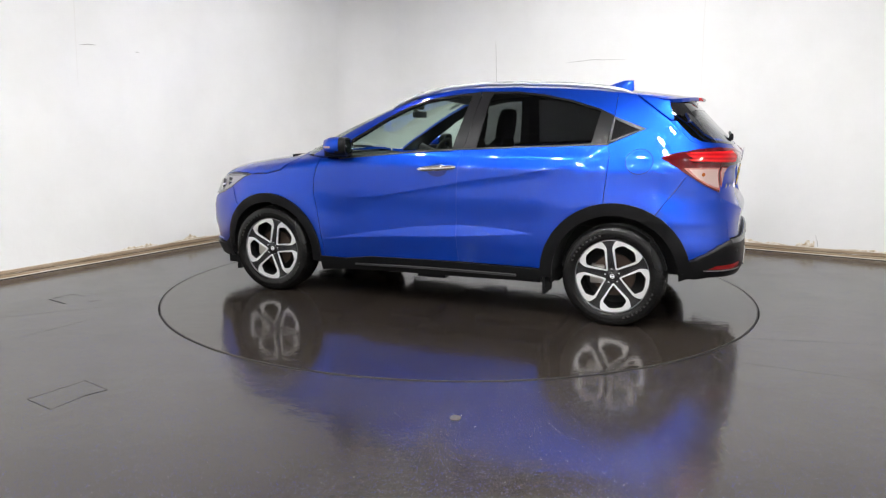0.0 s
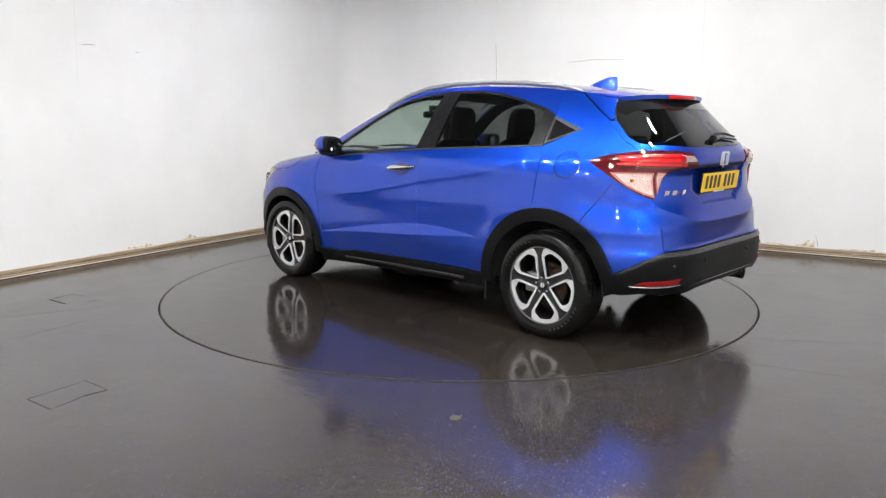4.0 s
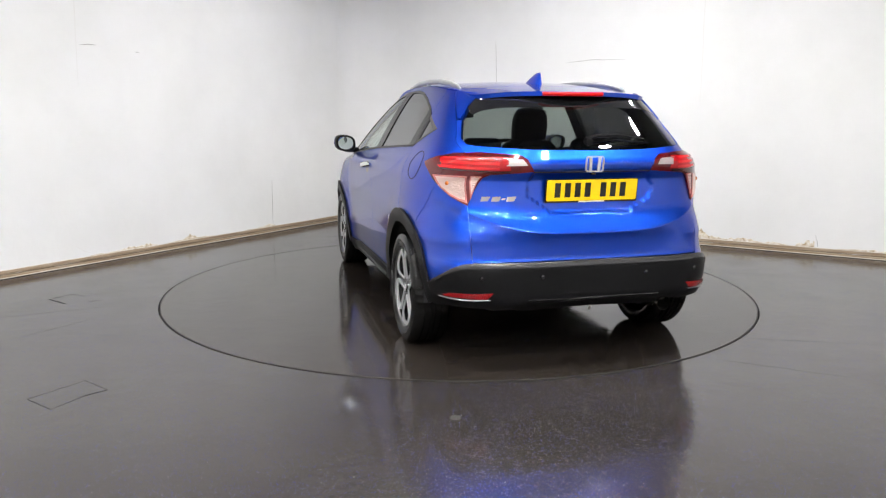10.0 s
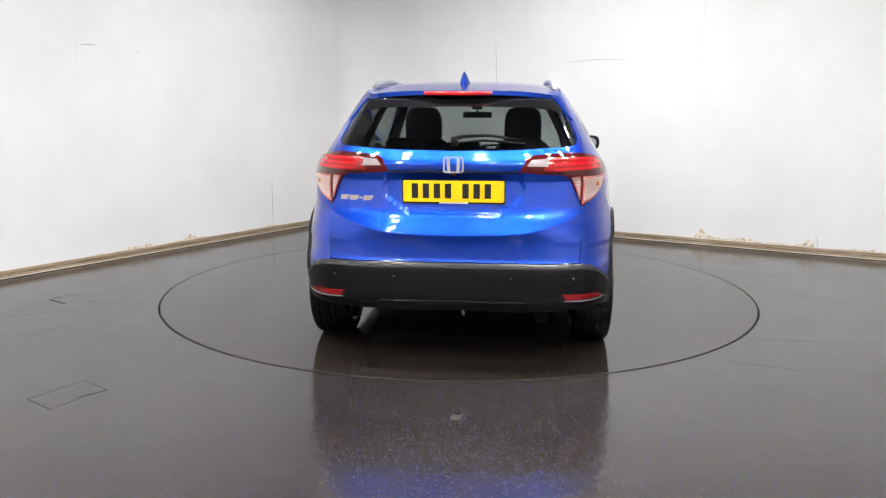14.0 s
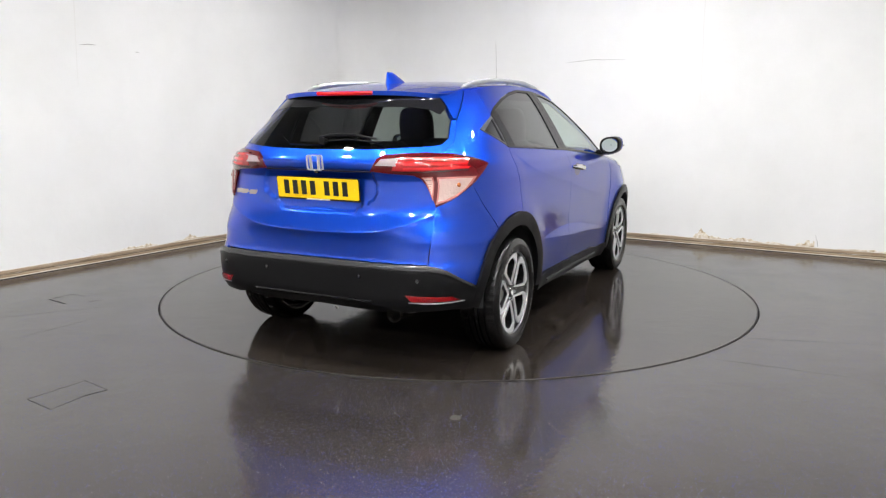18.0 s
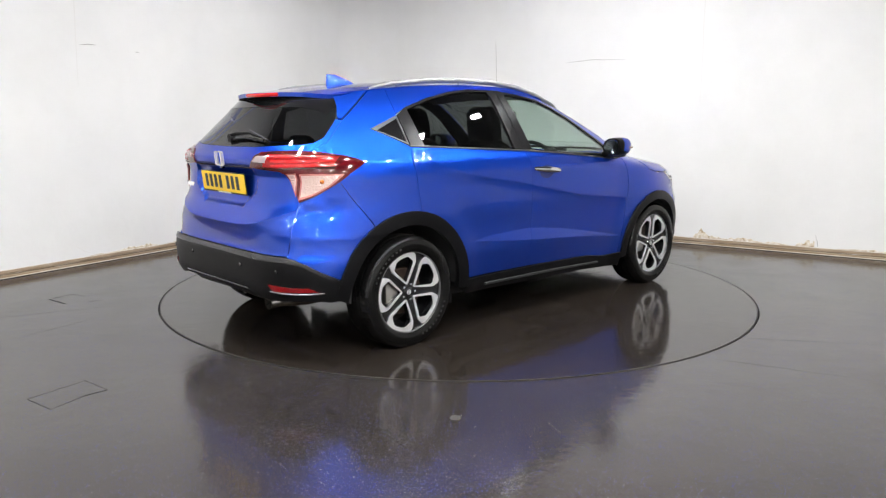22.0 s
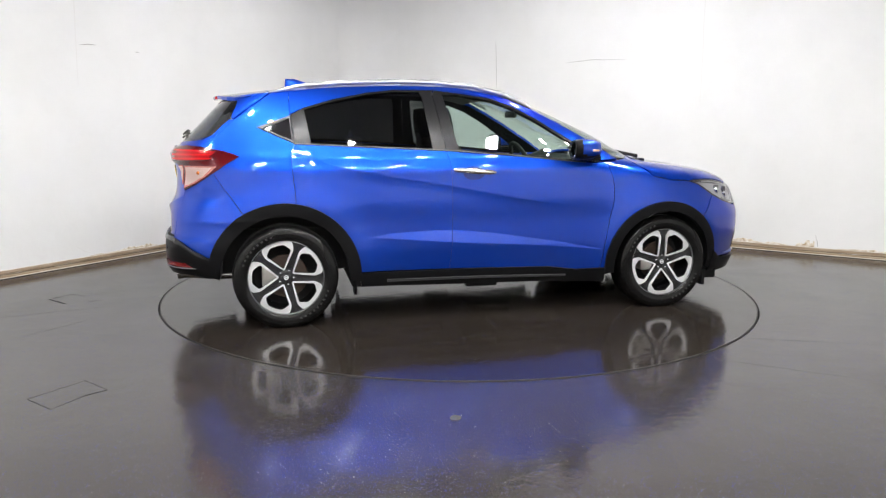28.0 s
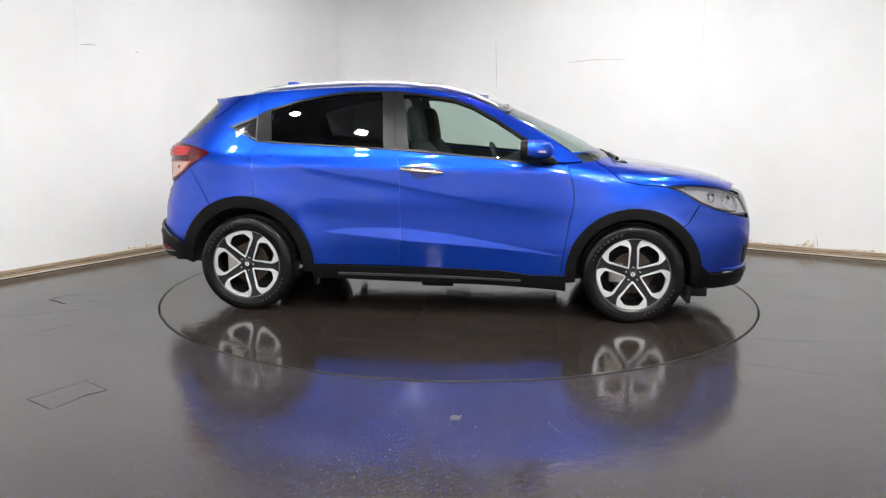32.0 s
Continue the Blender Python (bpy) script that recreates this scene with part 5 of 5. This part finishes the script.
for s in (1, -1):
    bm = bmesh.new()
    box(bm, -0.865, s * 0.66 - 0.08 if s < 0 else 0.66, 0.165, -0.845, s * 0.66 if s < 0 else 0.86, 0.30, 0.004)
    part("mud_flap", bm, BLACK, car, "black rubber mud flap", smooth=False)
    bm = bmesh.new()
    box(bm, 1.66, min(s * 0.52, s * 0.80), 0.13, 1.69, max(s * 0.52, s * 0.80), 0.25, 0.006, m=pose(0, 0, 0))
    box(bm, 1.62, min(s * 0.58, s * 0.76), 0.17, 1.80, max(s * 0.58, s * 0.76), 0.24, 0.01)
    part("air_deflector", bm, BLACK, car, "black plastic air deflector", smooth=False)
    bm = bmesh.new()
    box(bm, -0.10, s * 0.70 - 0.05, 0.185, 0.12, s * 0.70 + 0.05, 0.235, 0.01)
    part("jacking_point", bm, BLACK, car, "black sill bracket")
bm = bmesh.new()
tube(bm, [(-1.30, -0.44, 0.28), (-1.75, -0.46, 0.285), (-1.93, -0.463, 0.312), (-2.0, -0.463, 0.308)], [0.030, 0.032, 0.040, 0.041], 20, cap=False)
tube(bm, [(-2.001, -0.463, 0.308), (-1.90, -0.463, 0.312)], [0.0385, 0.034], 20, cap=False)
part("exhaust_tip", bm, PIPE, car, "steel exhaust tail pipe")
bm = bmesh.new()
tube(bm, [(-1.2, -0.3, 0.33), (-1.62, -0.3, 0.33)], 0.09, 16)
part("silencer", bm, TRIM, car, "dark exhaust silencer")
bm = bmesh.new()
tube(bm, [(-1.93, -0.05, 0.34), (-1.93, -0.05, 0.30), (-1.91, -0.05, 0.28)], 0.008, 8)
part("tow_eye", bm, STEEL, car, "steel towing eye")

# ---- door furniture ----
for s, door in ((1, front_doors[0]), (-1, front_doors[1])):
    bm = bmesh.new()
    pts = []
    for i in range(13):
        t = i / 12
        x, z = -0.222 + 0.282 * t, 0.996 - 0.022 * t
        y = skin(u_of_x(x, z), z).y + 0.006 + 0.030 * math.sin(math.pi * t) ** 0.6
        pts.append((x, s * y, z))
    tube(bm, pts, [0.009 + 0.011 * math.sin(math.pi * i / 12) ** 0.5 for i in range(13)], 12, flat=0.65, upright=Vector((0, s, 0.0)))
    handle = part("door_handle", bm, CHROME, door, "chrome door handle")
    # no hollow is cut: a darker blue disc paints its shade on the door
    bm = bmesh.new()
    cx, cz = -0.085, 0.972
    rings = []
    for r in (1.0, 0.92, 0.7, 0.35, 0.02):
        ring = []
        for i in range(32):
            a = 2 * math.pi * i / 32
            x, z = cx + 0.074 * r * math.cos(a), cz + 0.045 * r * math.sin(a)
            y = skin(u_of_x(x, z), z).y + 0.0015
            ring.append(bm.verts.new((x, s * y, z)))
        rings.append(ring)
    for a, b in zip(rings, rings[1:]):
        for i in range(32):
            bm.faces.new((a[i], a[(i + 1) % 32], b[(i + 1) % 32], b[i]))
    part("handle_recess", bm, HANDLE_SHADE, door, "dark hollow behind the handle")
    # door mirror
    bm = bmesh.new()
    rings = []
    prof = [(0.0, 0.02, 0.02), (0.02, 0.66, 0.72), (0.06, 0.92, 0.95), (0.10, 1.0, 1.0), (0.125, 0.995, 0.995), (0.150, 0.96, 0.965), (0.163, 0.90, 0.92), (0.164, 0.72, 0.76), (0.150, 0.69, 0.73)]
    for d, sy, sz in prof:
        ring = []
        for i in range(28):
            a = 2 * math.pi * i / 28
            c, q = math.cos(a), math.sin(a)
            yy = math.copysign(abs(c) ** 0.75, c) * 0.088 * sy
            zz = math.copysign(abs(q) ** 0.75, q) * 0.068 * sz
            ring.append(bm.verts.new((0.775 - 1.25 * d - 0.12 * yy, s * (0.935 + yy), 1.122 + zz + 0.10 * yy)))
        rings.append(ring)
    for a, b in zip(rings, rings[1:]):
        for i in range(28):
            f = bm.faces.new((a[i], a[(i + 1) % 28], b[(i + 1) % 28], b[i]))
            f.material_index = 0 if sum(v.co.z for v in f.verts) / 4 > 1.088 and b not in rings[-4:] else 1
    bm.faces.new(rings[0])
    mirror_ = part("door_mirror", bm, [PAINT, BLACK], car, "blue door mirror with black base")
    bm = bmesh.new()
    lathe(bm, [(0.001, -0.002), (1.0, 0.0), (1.0, 0.01)], 28, Matrix.Translation((0.580, s * 0.935, 1.122)) @ Matrix.Rotation(radians(90 - s * 7), 4, "Z") @ Matrix.Diagonal((0.062, 1, 0.050, 1)))
    part("mirror_glass", bm, MIRROR, mirror_, "mirror glass")
    bm = bmesh.new()
    box(bm, 0.62, min(s * 0.80, s * 0.93), 1.045, 0.78, max(s * 0.80, s * 0.93), 1.085, 0.015)
    part("mirror_arm", bm, BLACK, mirror_, "black mirror arm")
    bm = bmesh.new()
    box(bm, 0.675, min(s * 1.013, s * 1.020), 1.112, 0.72, max(s * 1.013, s * 1.020), 1.126, 0.002)
    part("side_repeater", bm, WHITE_LENS, mirror_, "clear side repeater")
    # roof rail
    bm = bmesh.new()
    xs = [0.40, 0.36, 0.22, 0.0, -0.3, -0.6, -0.9, -1.15, -1.28, -1.33]
    lift = [0.0, 0.008, 0.018, 0.022, 0.024, 0.024, 0.024, 0.020, 0.010, 0.0]
    pts = []
    for x, h in zip(xs, lift):
        ze = curve(x, ROOF_EDGE)
        y = abs(skin(u_of_x(x, ze), ze).y) - 0.040
        pts.append((x, s * y, roof_skin(x, y).z + h))
    tube(bm, pts, [0.006, 0.014, 0.017, 0.017, 0.017, 0.017, 0.017, 0.017, 0.015, 0.007], 10)
    part("roof_rail", bm, SATIN, car, "satin silver roof rail")
    for x in (0.16, -0.55, -1.18):
        bm = bmesh.new()
        ze = curve(x, ROOF_EDGE)
        y = abs(skin(u_of_x(x, ze), ze).y) - 0.040
        box(bm, x - 0.04, s * y - 0.010, roof_skin(x, y).z - 0.01, x + 0.04, s * y + 0.010, roof_skin(x, y).z + 0.03, 0.004)
        part("rail_foot", bm, SATIN, car, "")

# fuel flap seam
bm = bmesh.new()
ring = []
for i in range(33):
    a = 2 * math.pi * i / 32
    x, z = -1.435 + 0.083 * math.cos(a), 1.060 + 0.077 * math.sin(a)
    p = skin(u_of_x(x, z), z)
    ring.append(p + Vector((0, 0.0006, 0)))
tube(bm, ring, 0.0022, 6)
part("fuel_flap_seam", bm, GAP, car, "round seam of the fuel flap")

# shark-fin aerial
bm = bmesh.new()
zr = roof_skin(-1.18, 0).z
rows = []
for t in range(9):
    k = t / 8
    h = 0.072 * k
    x0, x1, w_ = -1.015 - 0.175 * k**1.4, -1.262 + 0.006 * k, 0.034 * (1 - k) ** 0.75 + 0.0025
    row = []
    for i in range(16):
        a = 2 * math.pi * i / 16
        row.append(bm.verts.new(((x0 + x1) / 2 + (x0 - x1) / 2 * math.cos(a), w_ * math.sin(a), zr - 0.008 + h - (0.006 if k == 0 else 0))))
    rows.append(row)
for a, b in zip(rows, rows[1:]):
    for i in range(16):
        bm.faces.new((a[i], a[(i + 1) % 16], b[(i + 1) % 16], b[i]))
bm.faces.new(rows[-1])
part("aerial", bm, PAINT, car, "blue shark-fin aerial")

# ---- rear details ----
TILT = Matrix(((0, 0, -1, 0), (-1, 0, 0, 0), (0, 1, 0, 0), (0, 0, 0, 1)))    # drawing plane (x, y, out) set on the tail


def on_tail(y, z, out=0.0):
    p = skin(u_of_y(y, z), z)
    return Matrix.Translation((p.x - out, y, z)) @ Matrix.Rotation(radians(-6), 4, "Y") @ TILT


def rounded(w_, h_, r, n=5):
    out = []
    for cx, cy, a0 in ((w_ - r, h_ - r, 0), (-w_ + r, h_ - r, 90), (-w_ + r, -h_ + r, 180), (w_ - r, -h_ + r, 270)):
        out += [(cx + r * math.cos(radians(a0 + 90 * k / n)), cy + r * math.sin(radians(a0 + 90 * k / n))) for k in range(n + 1)]
    return out


base_m = Matrix.Translation((-1.996, 0, 0.951)) @ Matrix.Rotation(radians(-7), 4, "Y") @ TILT
bm = bmesh.new()
prism(bm, rounded(0.26, 0.0555, 0.008), 0.006, base_m)
plate = part("number_plate", bm, YELLOW, car, "yellow rear number plate", smooth=False)
bm = bmesh.new()
prism(bm, rounded(0.266, 0.063, 0.008), 0.004, base_m @ Matrix.Translation((0, -0.003, -0.001)))
part("plate_holder", bm, BLACK, plate, "black plate holder", smooth=False)
for k, x in enumerate((-0.199, -0.142, -0.085, -0.028, 0.062, 0.119, 0.176)):
    bm = bmesh.new()
    prism(bm, [(x - 0.0165, -0.0385), (x + 0.0165, -0.0385), (x + 0.0165, 0.0385), (x - 0.0165, 0.0385)], 0.0015, base_m @ Matrix.Translation((0, 0.002, 0.0055)))
    part("plate_bar", bm, INK, plate, smooth=False)
bm = bmesh.new()
prism(bm, [(-0.075, -0.0035), (0.075, -0.0035), (0.075, 0.0035), (-0.075, 0.0035)], 0.0015, base_m @ Matrix.Translation((0, -0.0608, 0.0030)))
part("plate_line", bm, WHITE_INK, plate, "white line of small print", smooth=False)
for x in (-0.24, 0.235):
    bm = bmesh.new()
    lathe(bm, [(0.0005, 0.003), (0.005, 0.002), (0.006, 0.0)], 10, base_m @ Matrix.Translation((x, 0, 0.006)) @ Matrix.Rotation(radians(90), 4, "X"))
    part("screw_cap", bm, YELLOW, plate)
# plain emblem: a rounded frame with three bars
bm = bmesh.new()
em = on_tail(0, 1.088, 0.002)
slab_o, slab_i = rounded(0.052, 0.042, 0.014), rounded(0.045, 0.035, 0.011)
n_ = len(slab_o)
v0 = [[bm.verts.new(em @ Vector((x, y, h))) for x, y in o] for o, h in ((slab_o, 0.0), (slab_o, 0.008), (slab_i, 0.008), (slab_i, 0.0))]
for a, b in zip(v0, v0[1:] + v0[:1]):
    for i in range(n_):
        bm.faces.new((a[i], a[(i + 1) % n_], b[(i + 1) % n_], b[i]))
emblem = part("emblem", bm, BADGE, tailgate, "plain chrome emblem")
for x0, x1 in ((-0.034, -0.018), (0.018, 0.034)):
    bm = bmesh.new()
    prism(bm, [(x0 * 0.9, -0.035), (x1 * 0.9, -0.035), (x1, 0.035), (x0, 0.035)], 0.008, em)
    part("emblem_bar", bm, BADGE, emblem, smooth=False)
bar_y = 0.600
for k, (a, b) in enumerate(((0.0, 0.046), (0.052, 0.098), (0.103, 0.122), (0.127, 0.178))):
    bm = bmesh.new()
    hh = 0.0125 if k != 2 else 0.004
    m = on_tail(bar_y - (a + b) / 2, 0.911, 0.0025) @ Matrix.Rotation(radians(-4 + 4 * k), 4, "Y")
    w_ = (b - a) / 2
    prism(bm, [(-w_ - 0.003, -hh), (w_ - 0.003, -hh), (w_ + 0.003, hh), (-w_ + 0.003, hh)], 0.004, m)
    part("badge_bar", bm, BADGE, tailgate, "plain chrome badge bar", smooth=False)
# ledge over the plate and the hollow round it
bm = bmesh.new()
tube(bm, [skin(u_of_y(y, 1.047), 1.047) + Vector((-0.001, 0, 0)) for y in [0.335 - 0.067 * i for i in range(11)]], 0.004, 6)
part("ledge_seam", bm, GAP, tailgate, "dark seam over the number plate")
# rear wiper
bm = bmesh.new()
pw = [skin(u_of_y(y, z), z) + Vector((-0.022, 0, 0.008)) for y, z in ((0.02, 1.205), (-0.05, 1.222), (-0.18, 1.226), (-0.33, 1.205))]
tube(bm, pw, [0.013, 0.010, 0.008, 0.005], 8)
wiper = part("rear_wiper", bm, BLACK, tailgate, "black rear wiper")
bm = bmesh.new()
pw = [skin(u_of_y(y, z), z) + Vector((-0.010, 0, 0.004)) for y, z in ((0.0, 1.190), (-0.15, 1.204), (-0.36, 1.190))]
tube(bm, pw, 0.006, 6)
part("wiper_blade", bm, RUBBER, wiper)
bm = bmesh.new()
pw = skin(u_of_y(0.0, 1.20), 1.20)
lathe(bm, [(0.001, 0.03), (0.02, 0.028), (0.024, 0.0)], 16, Matrix.Translation(pw) @ Matrix.Rotation(radians(90), 4, "Z"))
part("wiper_boss", bm, BLACK, wiper)
# camera button and latch under the ledge
bm = bmesh.new()
box(bm, -2.008, -0.012, 1.030, -1.99, 0.012, 1.042, 0.003)
part("tailgate_button", bm, GLOSS_BLACK, tailgate)
# cowl and front wipers
bm = bmesh.new()
box(bm, 1.12, -0.60, 1.0, 1.27, 0.60, 1.045, 0.012)
part("cowl", bm, BLACK, car, "black plastic cowl under the windscreen")
for s, y0, y1 in ((1, -0.05, 0.50), (1, -0.60, -0.02)):
    bm = bmesh.new()
    tube(bm, [(1.20, y0, 1.062), (1.17, (y0 + y1) / 2, 1.085), (1.12, y1, 1.085)], [0.014, 0.010, 0.006], 8)
    part("wiper", bm, BLACK, car, "black windscreen wiper")

# ---- inside the car ----
def cushion(name, rows, label, mat=FABRIC, parent=car):
    """Lofts rounded boxes: rows of centre (x, y, z), half depth, half width."""
    bm = bmesh.new()
    rings = []
    for cx, cy, cz, hd, hw in rows:
        ring = []
        for i in range(24):
            a = 2 * math.pi * i / 24
            c, q = math.cos(a), math.sin(a)
            ring.append(bm.verts.new((cx + hd * math.copysign(abs(c) ** 0.5, c), cy + hw * math.copysign(abs(q) ** 0.5, q), cz)))
        rings.append(ring)
    for a, b in zip(rings, rings[1:]):
        for i in range(24):
            bm.faces.new((a[i], a[(i + 1) % 24], b[(i + 1) % 24], b[i]))
    bm.faces.new(rings[0])
    bm.faces.new(rings[-1])
    return part(name, bm, mat, parent, label)


for y in (0.37, -0.37):
    seat = cushion("front_seat", [(0.26, y, 0.60, 0.24, 0.23), (0.26, y, 0.72, 0.27, 0.26), (0.24, y, 0.80, 0.27, 0.26), (0.22, y, 0.83, 0.22, 0.22)], "charcoal front seat")
    cushion("backrest", [(-0.01, y, 0.76, 0.09, 0.24), (-0.06, y, 0.95, 0.09, 0.255), (-0.12, y, 1.07, 0.08, 0.24), (-0.155, y, 1.14, 0.06, 0.18), (-0.17, y, 1.175, 0.04, 0.13)], "", parent=seat)
    cushion("head_rest", [(-0.165, y, 1.150, 0.03, 0.11), (-0.17, y, 1.18, 0.055, 0.135), (-0.185, y, 1.28, 0.055, 0.138), (-0.195, y, 1.35, 0.052, 0.130), (-0.20, y, 1.39, 0.042, 0.105), (-0.20, y, 1.405, 0.02, 0.07)], "", parent=seat)
rear_seat = cushion("rear_seat", [(-0.82, 0, 0.70, 0.25, 0.62), (-0.83, 0, 0.84, 0.27, 0.64), (-0.83, 0, 0.88, 0.22, 0.60)], "charcoal rear bench")
cushion("backrest", [(-1.08, 0, 0.80, 0.08, 0.62), (-1.16, 0, 1.05, 0.08, 0.62), (-1.20, 0, 1.14, 0.05, 0.58)], "", parent=rear_seat)
for y, drop in ((0.36, 0.03), (0.0, 0.055), (-0.36, 0.03)):
    cushion("head_rest", [(-1.21, y, 1.12 - drop, 0.03, 0.10), (-1.215, y, 1.15 - drop, 0.05, 0.125), (-1.225, y, 1.21 - drop, 0.045, 0.12), (-1.23, y, 1.235 - drop, 0.02, 0.09)], "", parent=rear_seat)
cushion("parcel_shelf", [(-1.55, 0, 1.085, 0.28, 0.60), (-1.55, 0, 1.10, 0.28, 0.60)], "black parcel shelf", TRIM)
bm = bmesh.new()
rows = []
for x, z in ((0.50, 0.72), (0.52, 0.90), (0.60, 0.985), (0.75, 1.01), (1.0, 1.02), (1.1, 1.03), (1.1, 0.7)):
    rows.append([bm.verts.new((x + 0.05 * math.cos(3 * y), y, z + (0.03 * math.exp(-((y + 0.37) / 0.15) ** 2) if 0.9 < z < 1.0 else 0))) for y in [-0.72 + 0.08 * i for i in range(19)]])
for a, b in zip(rows, rows[1:] + rows[:1]):
    for i in range(18):
        bm.faces.new((a[i], a[i + 1], b[i + 1], b[i]))
part("dashboard", bm, TRIM, car, "black dashboard")
bm = bmesh.new()
wheel_m = pose(0.42, -0.37, 0.985, 0, -25, 0)
ring = [wheel_m @ Vector((0, 0.18 * math.cos(2 * math.pi * i / 32), 0.18 * math.sin(2 * math.pi * i / 32))) for i in range(33)]
tube(bm, ring, 0.015, 8, cap=False, upright=Vector((1, 0, 0.01)))
for a in (0, 180, 270):
    p = wheel_m @ Vector((0, 0.17 * math.cos(radians(a)), 0.17 * math.sin(radians(a))))
    tube(bm, [wheel_m @ Vector((0.03, 0, 0)), p], 0.018, 8)
tube(bm, [wheel_m @ Vector((-0.02, 0, 0)), wheel_m @ Vector((0.2, 0, 0))], [0.06, 0.05], 12)
part("steering_wheel", bm, TRIM, car, "black steering wheel")
bm = bmesh.new()
box(bm, 0.425, -0.12, 1.330, 0.452, 0.12, 1.382, 0.0125)
tube(bm, [(0.45, 0, 1.37), (0.49, 0, 1.40)], 0.012, 8)
mir = part("rear_view_mirror", bm, TRIM, car, "black rear-view mirror")
bm = bmesh.new()
box(bm, 0.41, -0.045, 1.395, 0.46, 0.045, 1.43, 0.015)
part("sensor_housing", bm, TRIM, car)


def motions():
    """The turntable turns clockwise at an almost even rate and carries the car."""
    table, ride = [], []
    for k in range(33):
        a = 158.483 - 5.156277 * k - 0.00535 * k * k + 0.00018771 * k**3
        spin = pose(0, 0, 0, 0, 0, a)
        table.append((k, spin))
        ride.append((k, spin @ pose(-0.0534, -0.1319, 0.002)))
    walk(turntable, table)
    walk(car, ride)


motions()
